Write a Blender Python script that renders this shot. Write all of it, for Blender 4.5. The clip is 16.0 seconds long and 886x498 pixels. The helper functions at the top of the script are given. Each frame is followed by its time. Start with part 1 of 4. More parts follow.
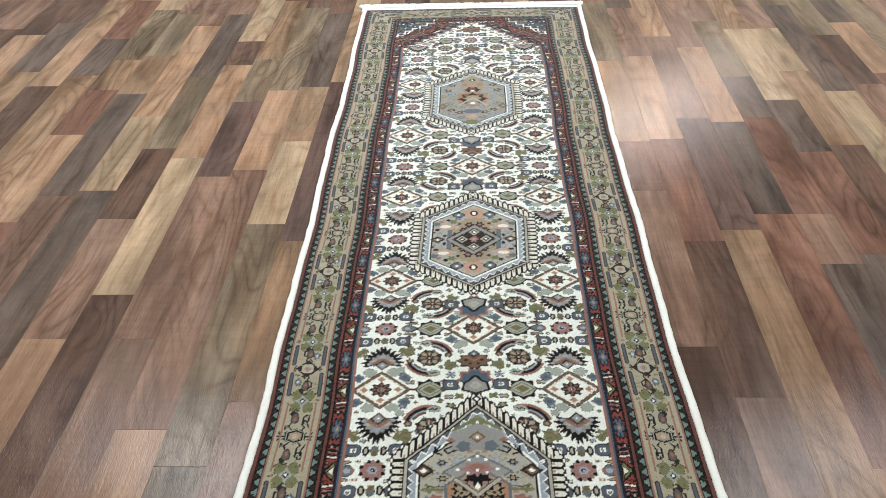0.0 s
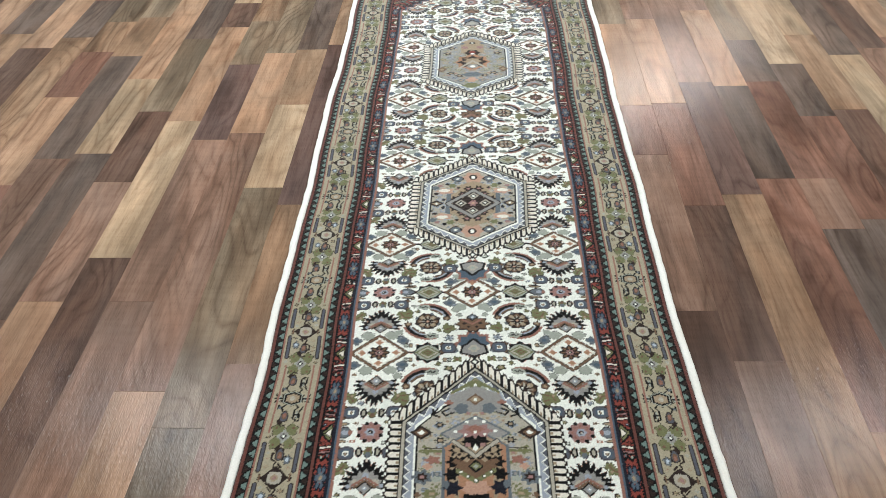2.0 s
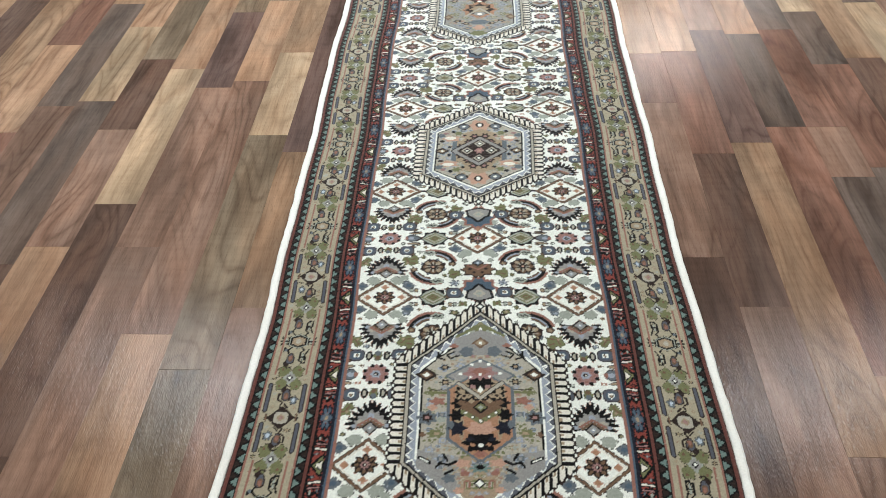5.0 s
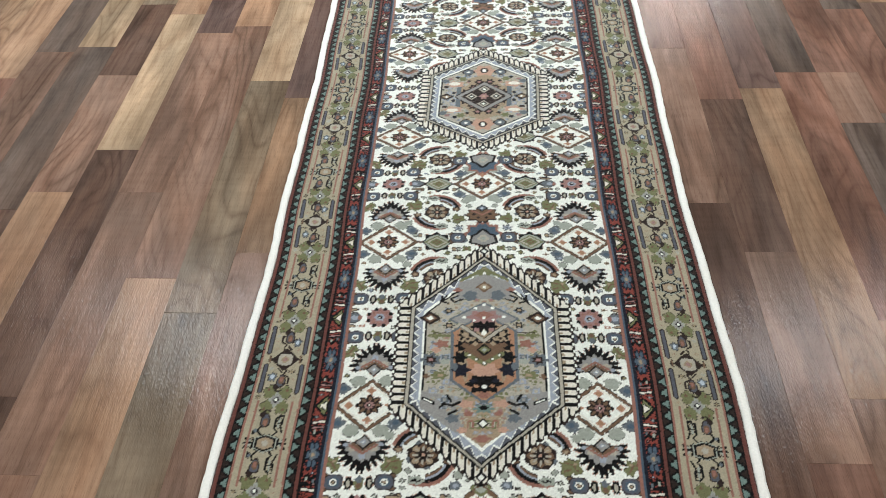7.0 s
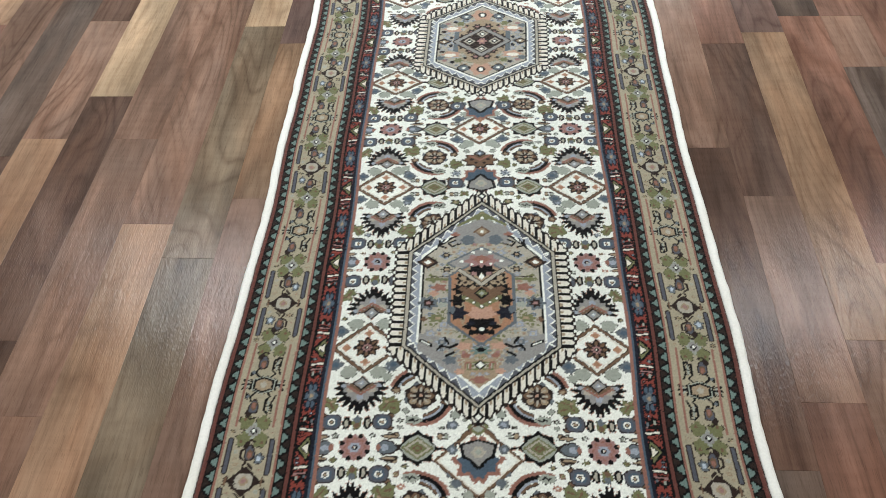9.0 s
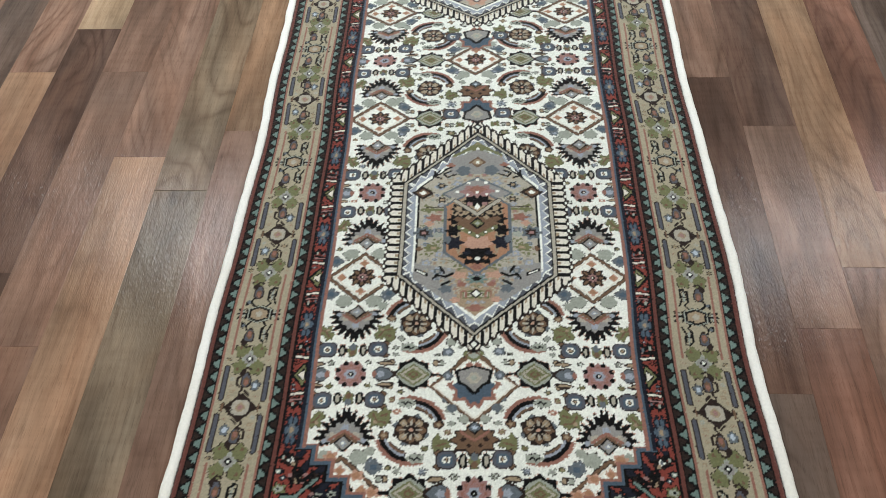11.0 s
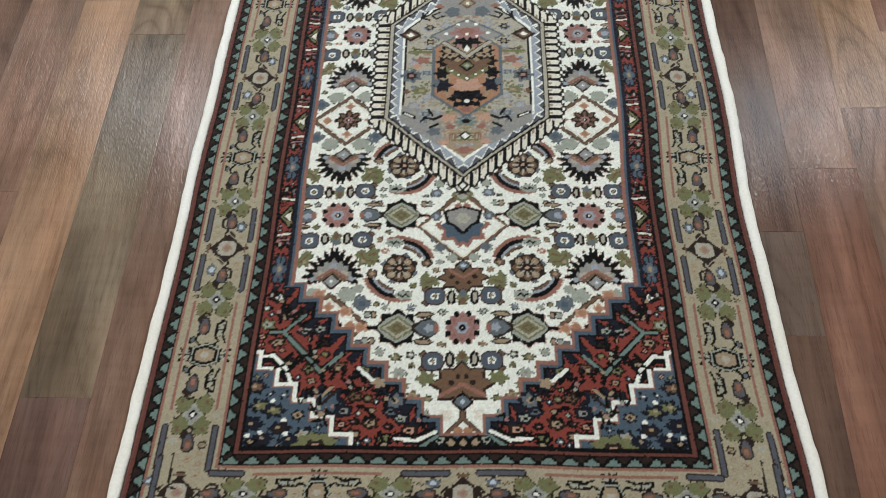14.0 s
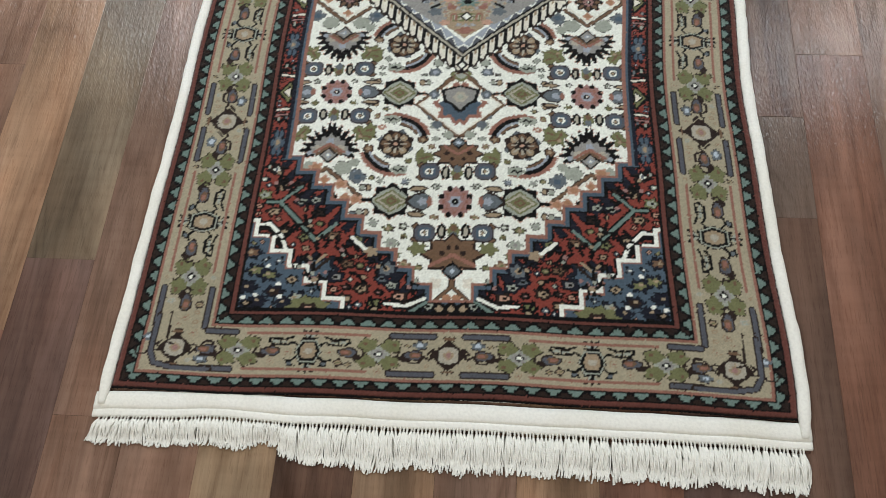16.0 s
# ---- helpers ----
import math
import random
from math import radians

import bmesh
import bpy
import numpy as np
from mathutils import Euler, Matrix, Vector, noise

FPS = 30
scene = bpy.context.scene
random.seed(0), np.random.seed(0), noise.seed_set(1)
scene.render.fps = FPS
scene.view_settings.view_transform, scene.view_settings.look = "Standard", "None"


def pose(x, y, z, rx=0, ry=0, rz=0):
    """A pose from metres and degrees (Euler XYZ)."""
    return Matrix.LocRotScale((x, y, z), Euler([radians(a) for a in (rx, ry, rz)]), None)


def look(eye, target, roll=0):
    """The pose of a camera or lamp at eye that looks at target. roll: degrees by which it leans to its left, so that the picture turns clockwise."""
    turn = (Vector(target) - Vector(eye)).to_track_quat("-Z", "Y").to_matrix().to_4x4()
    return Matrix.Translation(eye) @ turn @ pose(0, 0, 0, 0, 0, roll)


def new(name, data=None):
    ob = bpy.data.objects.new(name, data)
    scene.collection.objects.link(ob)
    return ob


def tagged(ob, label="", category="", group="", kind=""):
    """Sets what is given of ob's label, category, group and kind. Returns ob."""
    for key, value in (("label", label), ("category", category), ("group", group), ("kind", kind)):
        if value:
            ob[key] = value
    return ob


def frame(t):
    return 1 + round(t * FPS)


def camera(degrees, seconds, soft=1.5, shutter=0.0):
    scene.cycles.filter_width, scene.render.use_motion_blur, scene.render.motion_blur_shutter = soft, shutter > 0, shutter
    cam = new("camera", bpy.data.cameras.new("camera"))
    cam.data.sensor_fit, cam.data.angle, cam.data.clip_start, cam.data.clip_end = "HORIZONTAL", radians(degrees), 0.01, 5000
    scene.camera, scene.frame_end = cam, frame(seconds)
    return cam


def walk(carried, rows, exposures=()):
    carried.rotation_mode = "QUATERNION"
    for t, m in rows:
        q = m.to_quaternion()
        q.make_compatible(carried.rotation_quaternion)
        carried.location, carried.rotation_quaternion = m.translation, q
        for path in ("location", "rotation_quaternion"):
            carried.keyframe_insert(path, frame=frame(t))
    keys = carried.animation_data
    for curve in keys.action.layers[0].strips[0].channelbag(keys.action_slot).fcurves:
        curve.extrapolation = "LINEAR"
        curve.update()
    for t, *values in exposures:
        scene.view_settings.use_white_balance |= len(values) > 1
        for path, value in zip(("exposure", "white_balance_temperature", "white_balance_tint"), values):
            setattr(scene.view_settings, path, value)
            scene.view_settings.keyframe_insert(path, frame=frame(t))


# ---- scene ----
cam = camera(59.3, 16.0, soft=0.7)
PATH = [
    (0, (-0.007, -0.026, 1.085), (-0.078, 1.533, -0.165), -2.0),
    (0.5, (-0.005, -0.027, 1.083), (-0.077, 1.523, -0.179), -1.9),
    (1, (-0.006, -0.026, 1.074), (-0.08, 1.507, -0.207), -1.9),
    (1.5, (-0.003, -0.024, 1.073), (-0.076, 1.493, -0.229), -2.0),
    (2, (-0.005, -0.025, 1.069), (-0.076, 1.484, -0.242), -1.9),
    (2.5, (-0.006, -0.029, 1.067), (-0.079, 1.476, -0.247), -1.7),
    (3, (-0.007, -0.034, 1.066), (-0.087, 1.463, -0.257), -1.6),
    (3.5, (-0.006, -0.04, 1.062), (-0.085, 1.443, -0.278), -1.7),
    (4, (-0.004, -0.04, 1.055), (-0.083, 1.43, -0.299), -1.9),
    (6.5, (-0.004, -0.051, 1.029), (-0.101, 1.334, -0.41), -2.6),
    (7, (-0.004, -0.055, 1.023), (-0.101, 1.31, -0.436), -2.6),
    (7.5, (-0.002, -0.058, 1.018), (-0.095, 1.296, -0.45), -2.5),
    (8, (-0.003, -0.062, 1.014), (-0.091, 1.277, -0.469), -2.4),
    (8.5, (-0.002, -0.066, 1.008), (-0.094, 1.243, -0.501), -2.7),
    (9, (0.0, -0.07, 1.004), (-0.096, 1.215, -0.525), -2.9),
    (11.5, (0.005, -0.097, 0.965), (-0.085, 1.059, -0.665), -3.4),
    (12, (0.005, -0.103, 0.956), (-0.081, 1.015, -0.7), -3.4),
    (12.5, (0.004, -0.112, 0.948), (-0.073, 0.969, -0.732), -3.0),
    (13, (0.003, -0.122, 0.939), (-0.072, 0.916, -0.769), -2.9),
    (13.5, (0.006, -0.132, 0.929), (-0.067, 0.863, -0.804), -3.0),
    (14, (0.012, -0.14, 0.918), (-0.063, 0.817, -0.837), -3.6),
    (14.5, (0.017, -0.155, 0.909), (-0.066, 0.768, -0.863), -4.3),
    (15, (0.018, -0.168, 0.902), (-0.077, 0.728, -0.883), -5.1),
    (15.5, (0.025, -0.186, 0.901), (-0.104, 0.683, -0.896), -6.7),
    (16, (0.052, -0.215, 0.894), (-0.079, 0.592, -0.931), -6.4),
]
walk(cam, [(t, look(eye, target, roll)) for t, eye, target, roll in PATH], [(0, 0.03), (4, 0.04), (9, 0.04), (13, 0.0), (15, -0.03), (16, 0.0)])

# ---- light: ceiling panels of a showroom, and a weak even world fill, added ----
ROOM_H = 2.5
w = bpy.data.worlds.new("world")
scene.world = w
w.use_nodes = True
w.node_tree.nodes["Background"].inputs[0].default_value = (0.9, 0.95, 1.0, 1)
w.node_tree.nodes["Background"].inputs[1].default_value = 0.3
# first three placed by their floor reflections; last two, behind the camera, added as fill
PANELS = [(1.55, 6.15), (-1.2, 2.45), (1.68, 2.45), (-1.55, -1.25), (1.68, -1.25)]
PANEL_LEVELS = (1.5, 1.36, 1.1, 0.62, 0.3)
PANEL_W, PANEL_RGB = 55, (0.88, 0.985, 1.055)


# ---- materials ----
def lin(r, g, b):
    return tuple(((c / 255 + 0.055) / 1.055) ** 2.4 if c > 10 else c / 3295 for c in (r, g, b))


def material(name, rough=0.6):
    m = bpy.data.materials.new(name)
    m.use_nodes = True
    nt = m.node_tree
    bsdf = nt.nodes["Principled BSDF"]
    bsdf.inputs["Roughness"].default_value = rough
    return m, nt, bsdf


def node(nt, kind, **values):
    n = nt.nodes.new(kind)
    for key, value in values.items():
        n.inputs[key.replace("_", " ")].default_value = value
    return n


def mixed(nt, blend, fac, a, b):
    n = nt.nodes.new("ShaderNodeMix")
    n.data_type, n.blend_type = "RGBA", blend
    for slot, value in ((0, fac), (6, a), (7, b)):
        if isinstance(value, bpy.types.NodeSocket):
            nt.links.new(value, n.inputs[slot])
        else:
            n.inputs[slot].default_value = value if slot == 0 else (*value, 1)
    return n.outputs[2]


def ramp(nt, source, stops):
    n = nt.nodes.new("ShaderNodeValToRGB")
    while len(n.color_ramp.elements) < len(stops):
        n.color_ramp.elements.new(0.5)
    for e, (at, c) in zip(n.color_ramp.elements, stops):
        e.position, e.color = at, (*c, 1)
    nt.links.new(source, n.inputs[0])
    return n.outputs[0]


def painted(name, rgb, rough=0.85):
    m, nt, bsdf = material(name, rough)
    tc = nt.nodes.new("ShaderNodeTexCoord")
    n = node(nt, "ShaderNodeTexNoise", Scale=3.0, Detail=6.0)
    nt.links.new(tc.outputs["Object"], n.inputs["Vector"])
    nt.links.new(ramp(nt, n.outputs[0], [(0.3, [c * 0.93 for c in rgb]), (0.7, rgb)]), bsdf.inputs["Base Color"])
    return m


def laminate(name, rgb, dark, figure):
    """Printed wood laminate: long grain, cathedral figure, pores and a satin overlay with fine relief."""
    m, nt, bsdf = material(name, 0.3)
    geo, info = nt.nodes.new("ShaderNodeNewGeometry"), nt.nodes.new("ShaderNodeObjectInfo")
    shift = nt.nodes.new("ShaderNodeVectorMath")
    shift.operation = "MULTIPLY_ADD"
    nt.links.new(info.outputs["Random"], shift.inputs[0])
    shift.inputs[1].default_value = (7.3, 31.7, 3.1)
    nt.links.new(geo.outputs["Position"], shift.inputs[2])

    def mapped(scale):
        mp = nt.nodes.new("ShaderNodeMapping")
        mp.inputs["Scale"].default_value = scale
        nt.links.new(shift.outputs[0], mp.inputs["Vector"])
        return mp.outputs[0]

    broad = node(nt, "ShaderNodeTexNoise", Scale=1.0, Detail=3.0, Distortion=0.6)
    nt.links.new(mapped((12, 2.6, 1)), broad.inputs["Vector"])
    # growth rings: contour lines of a slow, drawn-out swell
    swellings = node(nt, "ShaderNodeTexNoise", Scale=1.0, Detail=1.5, Roughness=0.35, Distortion=0.3)
    nt.links.new(mapped((9, 2.2, 1)), swellings.inputs["Vector"])
    times = nt.nodes.new("ShaderNodeMath")
    times.operation = "MULTIPLY"
    times.inputs[1].default_value = figure * 4.2
    nt.links.new(swellings.outputs[0], times.inputs[0])
    rings = nt.nodes.new("ShaderNodeMath")
    rings.operation = "PINGPONG"
    rings.inputs[1].default_value = 1.0
    nt.links.new(times.outputs[0], rings.inputs[0])
    hue = node(nt, "ShaderNodeTexNoise", Scale=1.0, Detail=2.0)
    nt.links.new(mapped((5, 1.7, 1)), hue.inputs["Vector"])
    tint = node(nt, "ShaderNodeTexNoise", Scale=1.0, Detail=3.0, Distortion=0.8)
    nt.links.new(mapped((11, 3.6, 1.4)), tint.inputs["Vector"])
    fibre = node(nt, "ShaderNodeTexNoise", Scale=1.0, Detail=4.0, Roughness=0.65)
    nt.links.new(mapped((190, 6, 1)), fibre.inputs["Vector"])
    pores = node(nt, "ShaderNodeTexNoise", Scale=1.0, Detail=2.0)
    nt.links.new(mapped((700, 45, 1)), pores.inputs["Vector"])
    streak = node(nt, "ShaderNodeTexNoise", Scale=1.0, Detail=4.0, Roughness=0.6, Distortion=0.4)
    nt.links.new(mapped((48, 3.6, 1)), streak.inputs["Vector"])
    cross = node(nt, "ShaderNodeTexNoise", Scale=1.0, Detail=2.0)
    nt.links.new(mapped((14, 90, 1)), cross.inputs["Vector"])
    lo, hi = [c * dark * 0.92 for c in rgb], [min(1, c * 1.42) for c in rgb]
    col = ramp(nt, broad.outputs[0], [(0.32, lo), (0.5, rgb), (0.7, hi)])
    # the figure shows in some stretches of a strip and fades out in others
    strength = ramp(nt, hue.outputs[0], [(0.4, (0.12, 0.12, 0.12)), (0.62, (0.85, 0.85, 0.85))])
    col = mixed(nt, "MULTIPLY", strength, col, ramp(nt, rings.outputs[0], [(0.0, (0.66, 0.62, 0.6)), (0.36, (0.95, 0.94, 0.93)), (1.0, (1.08, 1.07, 1.06))]))
    col = mixed(nt, "MULTIPLY", 0.5, col, ramp(nt, tint.outputs[0], [(0.3, (0.86, 0.96, 1.04)), (0.5, (1, 1, 1)), (0.7, (1.13, 1.0, 0.92))]))
    col = mixed(nt, "MULTIPLY", 0.55, col, ramp(nt, fibre.outputs[0], [(0.3, (0.66, 0.62, 0.6)), (0.52, (1, 1, 1)), (0.75, (1.12, 1.1, 1.08))]))
    col = mixed(nt, "MULTIPLY", 0.5, col, ramp(nt, streak.outputs[0], [(0.33, (0.62, 0.58, 0.56)), (0.52, (1, 1, 1)), (0.7, (1.14, 1.12, 1.1))]))
    col = mixed(nt, "MULTIPLY", 0.35, col, ramp(nt, cross.outputs[0], [(0.35, (0.8, 0.78, 0.76)), (0.6, (1, 1, 1))]))
    col = mixed(nt, "MULTIPLY", 0.35, col, ramp(nt, pores.outputs[0], [(0.34, (0.5, 0.46, 0.44)), (0.42, (1, 1, 1))]))
    nt.links.new(col, bsdf.inputs["Base Color"])
    wear = node(nt, "ShaderNodeTexNoise", Scale=4.0, Detail=5.0)
    nt.links.new(geo.outputs["Position"], wear.inputs["Vector"])
    mr = node(nt, "ShaderNodeMapRange")
    mr.inputs[3].default_value, mr.inputs[4].default_value = 0.14, 0.2
    nt.links.new(wear.outputs[0], mr.inputs[0])
    nt.links.new(mr.outputs[0], bsdf.inputs["Roughness"])
    grit = node(nt, "ShaderNodeTexNoise", Scale=340.0, Detail=2.0)
    nt.links.new(mapped((1.2, 0.35, 1)), grit.inputs["Vector"])
    relief = nt.nodes.new("ShaderNodeMath")
    relief.operation = "ADD"
    nt.links.new(fibre.outputs[0], relief.inputs[0])
    nt.links.new(pores.outputs[0], relief.inputs[1])
    bsdf.inputs["Specular IOR Level"].default_value = 0.1
    bump = node(nt, "ShaderNodeBump", Strength=0.5, Distance=0.0006)
    rough = nt.nodes.new("ShaderNodeMath")
    rough.operation = "MULTIPLY_ADD"
    rough.inputs[1].default_value = 1.8
    nt.links.new(grit.outputs[0], rough.inputs[0])
    nt.links.new(relief.outputs[0], rough.inputs[2])
    nt.links.new(rough.outputs[0], bump.inputs["Height"])
    nt.links.new(bump.outputs[0], bsdf.inputs["Normal"])
    return m


def wool(name):
    """Cut wool pile: the yarn's colour comes with each knot; tufts vary in shade and stand at uneven heights."""
    m, nt, bsdf = material(name, 0.95)
    yarn = nt.nodes.new("ShaderNodeAttribute")
    yarn.attribute_name = "yarn"
    tc = nt.nodes.new("ShaderNodeTexCoord")
    tuft = node(nt, "ShaderNodeTexNoise", Scale=420.0, Detail=3.0, Roughness=0.7)
    abrash = node(nt, "ShaderNodeTexNoise", Scale=9.0, Detail=4.0)
    for n in (tuft, abrash):
        nt.links.new(tc.outputs["Object"], n.inputs["Vector"])
    col = mixed(nt, "MULTIPLY", 0.4, yarn.outputs["Color"], ramp(nt, tuft.outputs[0], [(0.3, (0.62, 0.61, 0.6)), (0.55, (1, 1, 1)), (0.75, (1.12, 1.12, 1.1))]))
    col = mixed(nt, "MULTIPLY", 0.6, col, ramp(nt, abrash.outputs[0], [(0.3, (0.84, 0.84, 0.82)), (0.65, (1.04, 1.03, 1.02))]))
    nt.links.new(col, bsdf.inputs["Base Color"])
    bsdf.inputs["Specular IOR Level"].default_value = 0.12
    bsdf.inputs["Sheen Weight"].default_value = 0.4
    bsdf.inputs["Sheen Roughness"].default_value = 0.42
    bump = node(nt, "ShaderNodeBump", Strength=0.55, Distance=0.0012)
    nt.links.new(tuft.outputs[0], bump.inputs["Height"])
    nt.links.new(bump.outputs[0], bsdf.inputs["Normal"])
    return m


def cotton(name, rgb):
    m, nt, bsdf = material(name, 0.9)
    tc = nt.nodes.new("ShaderNodeTexCoord")
    n = node(nt, "ShaderNodeTexNoise", Scale=300.0, Detail=3.0)
    big = node(nt, "ShaderNodeTexNoise", Scale=14.0, Detail=4.0)
    for x in (n, big):
        nt.links.new(tc.outputs["Object"], x.inputs["Vector"])
    col = ramp(nt, n.outputs[0], [(0.3, [c * 0.92 for c in rgb]), (0.6, rgb)])
    col = mixed(nt, "MULTIPLY", 0.7, col, ramp(nt, big.outputs[0], [(0.3, (0.92, 0.91, 0.87)), (0.6, (1, 1, 1))]))
    nt.links.new(col, bsdf.inputs["Base Color"])
    bsdf.inputs["Specular IOR Level"].default_value = 0.1
    bump = node(nt, "ShaderNodeBump", Strength=0.5, Distance=0.0008)
    nt.links.new(n.outputs[0], bump.inputs["Height"])
    nt.links.new(bump.outputs[0], bsdf.inputs["Normal"])
    return m


WOODS = {
    "c": laminate("laminate_cream", lin(164, 140, 114), 0.78, 5.0),
    "o": laminate("laminate_orange", lin(156, 125, 101), 0.8, 4.0),
    "t": laminate("laminate_tan", lin(138, 112, 90), 0.62, 8.0),
    "k": laminate("laminate_rose", lin(129, 103, 88), 0.72, 6.0),
    "r": laminate("laminate_red", lin(121, 90, 76), 0.7, 6.0),
    "g": laminate("laminate_olive", lin(124, 108, 90), 0.7, 7.0),
    "d": laminate("laminate_dark", lin(101, 80, 69), 0.66, 6.0),
    "p": laminate("laminate_plum", lin(99, 80, 73), 0.66, 5.0),
    "s": laminate("laminate_slate", lin(100, 86, 77), 0.66, 5.0),
}
WOOL = wool("wool_pile")
COTTON = cotton("ivory_cotton", (0.84, 0.835, 0.775))
PLASTER = painted("wall_paint", (0.72, 0.7, 0.66))
CEILING = painted("ceiling_paint", (0.8, 0.8, 0.78))
m, nt, bsdf = material("gap_dark_brown", 0.9)
bsdf.inputs["Base Color"].default_value = (0.05, 0.037, 0.03, 1)
GAP = m
m, nt, bsdf = material("lamp_diffuser", 0.5)
bsdf.inputs["Emission Color"].default_value = (*PANEL_RGB, 1)
bsdf.inputs["Emission Strength"].default_value = 4.0
DIFFUSER = m
m, nt, bsdf = material("lamp_frame_white", 0.4)
bsdf.inputs["Base Color"].default_value = (0.75, 0.75, 0.74, 1)
FRAME = m


# ---- building helpers ----
def mesh_of(name, verts, faces, mat):
    me = bpy.data.meshes.new(name)
    me.from_pydata(verts, [], faces)
    me.materials.append(mat)
    me.update()
    return me


def part(name, bm, mat, parent, label=""):
    me = bpy.data.meshes.new(name)
    bm.to_mesh(me)
    bm.free()
    me.materials.append(mat)
    ob = new(name, me)
    ob.parent = parent
    return tagged(ob, label)


def box_bm(x0, x1, y0, y1, z0, z1, bevel=0.0):
    bm = bmesh.new()
    bmesh.ops.create_cube(bm, size=1, matrix=Matrix.LocRotScale(((x0 + x1) / 2, (y0 + y1) / 2, (z0 + z1) / 2), None, (x1 - x0, y1 - y0, z1 - z0)))
    if bevel:
        bmesh.ops.bevel(bm, geom=bm.edges[:], offset=bevel, segments=2, affect="EDGES")
    return bm


# ---- room shell ----
X0, X1, Y0, Y1 = -3.4, 3.5, -3.2, 8.2
for name, b in (("wall_west", (X0 - 0.15, X0, Y0, Y1)), ("wall_east", (X1, X1 + 0.15, Y0, Y1)),
                ("wall_south", (X0 - 0.15, X1 + 0.15, Y0 - 0.15, Y0)), ("wall_north", (X0 - 0.15, X1 + 0.15, Y1, Y1 + 0.15))):
    tagged(part(name, box_bm(*b, -0.05, ROOM_H), PLASTER, None), "plain off-white painted showroom wall", "wall", kind="structure")
tagged(part("ceiling", box_bm(X0 - 0.15, X1 + 0.15, Y0 - 0.15, Y1 + 0.15, ROOM_H, ROOM_H + 0.15), CEILING, None), "plain white painted ceiling", "ceiling", kind="structure")
for number, (px, py) in enumerate(PANELS):
    lamp = tagged(new("ceiling_light"), "square white ceiling light panel, switched on; the rear two are added fill", "ceiling light", "ceiling lights")
    lamp.location = (px, py, ROOM_H)
    bm = box_bm(-0.32, 0.32, -0.32, 0.32, -0.03, -0.001)
    top = [f for f in bm.faces if f.normal.z < -0.5]
    r = bmesh.ops.inset_individual(bm, faces=top, thickness=0.03)
    bmesh.ops.translate(bm, vec=(0, 0, 0.008), verts=list({v for f in top for v in f.verts}))
    part("frame", bm, FRAME, lamp)
    part("diffuser", box_bm(-0.288, 0.288, -0.288, 0.288, -0.0195, -0.017), DIFFUSER, lamp, "glowing white diffuser")
    light = bpy.data.lights.new("panel_light", "AREA")
    light.shape, light.size, light.energy, light.color = "SQUARE", 0.55, PANEL_W * PANEL_LEVELS[number], (1.0, 0.95, 0.91) if number == 0 else PANEL_RGB if number < 3 else (1.0, 0.97, 0.93)
    ob = new("panel_light", light)
    ob.location = (px, py, ROOM_H - 0.035)

# ---- the runner's design, knot by knot: half of the width is drawn, in millimetres, and mirrored ----
KNOT = 1.7
V0, V1, HALF = -15.0, 2697.0, 384.0
NU, NV = int(HALF / KNOT) + 1, int((V1 - V0) / KNOT) + 1
YARN = {
    "ivory": (228, 231, 222), "beige": (169, 161, 137), "redbrown": (116, 70, 61), "black": (15, 13, 14), "teal": (116, 138, 131),
    "coral": (154, 110, 95), "olive": (122, 124, 86), "slate": (106, 115, 121), "blue": (84, 102, 117), "grey": (150, 149, 145),
    "brown": (122, 96, 74), "red": (142, 68, 56), "navy": (34, 37, 50), "salmon": (190, 152, 130), "sage": (160, 166, 154),
    "orange": (172, 130, 100), "cream": (220, 216, 202), "pale": (182, 194, 206), "greige": (174, 169, 154), "umber": (54, 41, 35),
    "rose": (160, 124, 120), "tan": (164, 146, 120), "mist": (156, 164, 174), "steel": (94, 97, 106),
}
NAMES = list(YARN)
CODE = {n: i for i, n in enumerate(NAMES)}
knots = np.zeros((NV, NU), np.uint8)
region = np.zeros((NV, NU), np.uint8)
GU, GV = np.meshgrid(np.arange(NU) * KNOT, V0 + np.arange(NV) * KNOT)


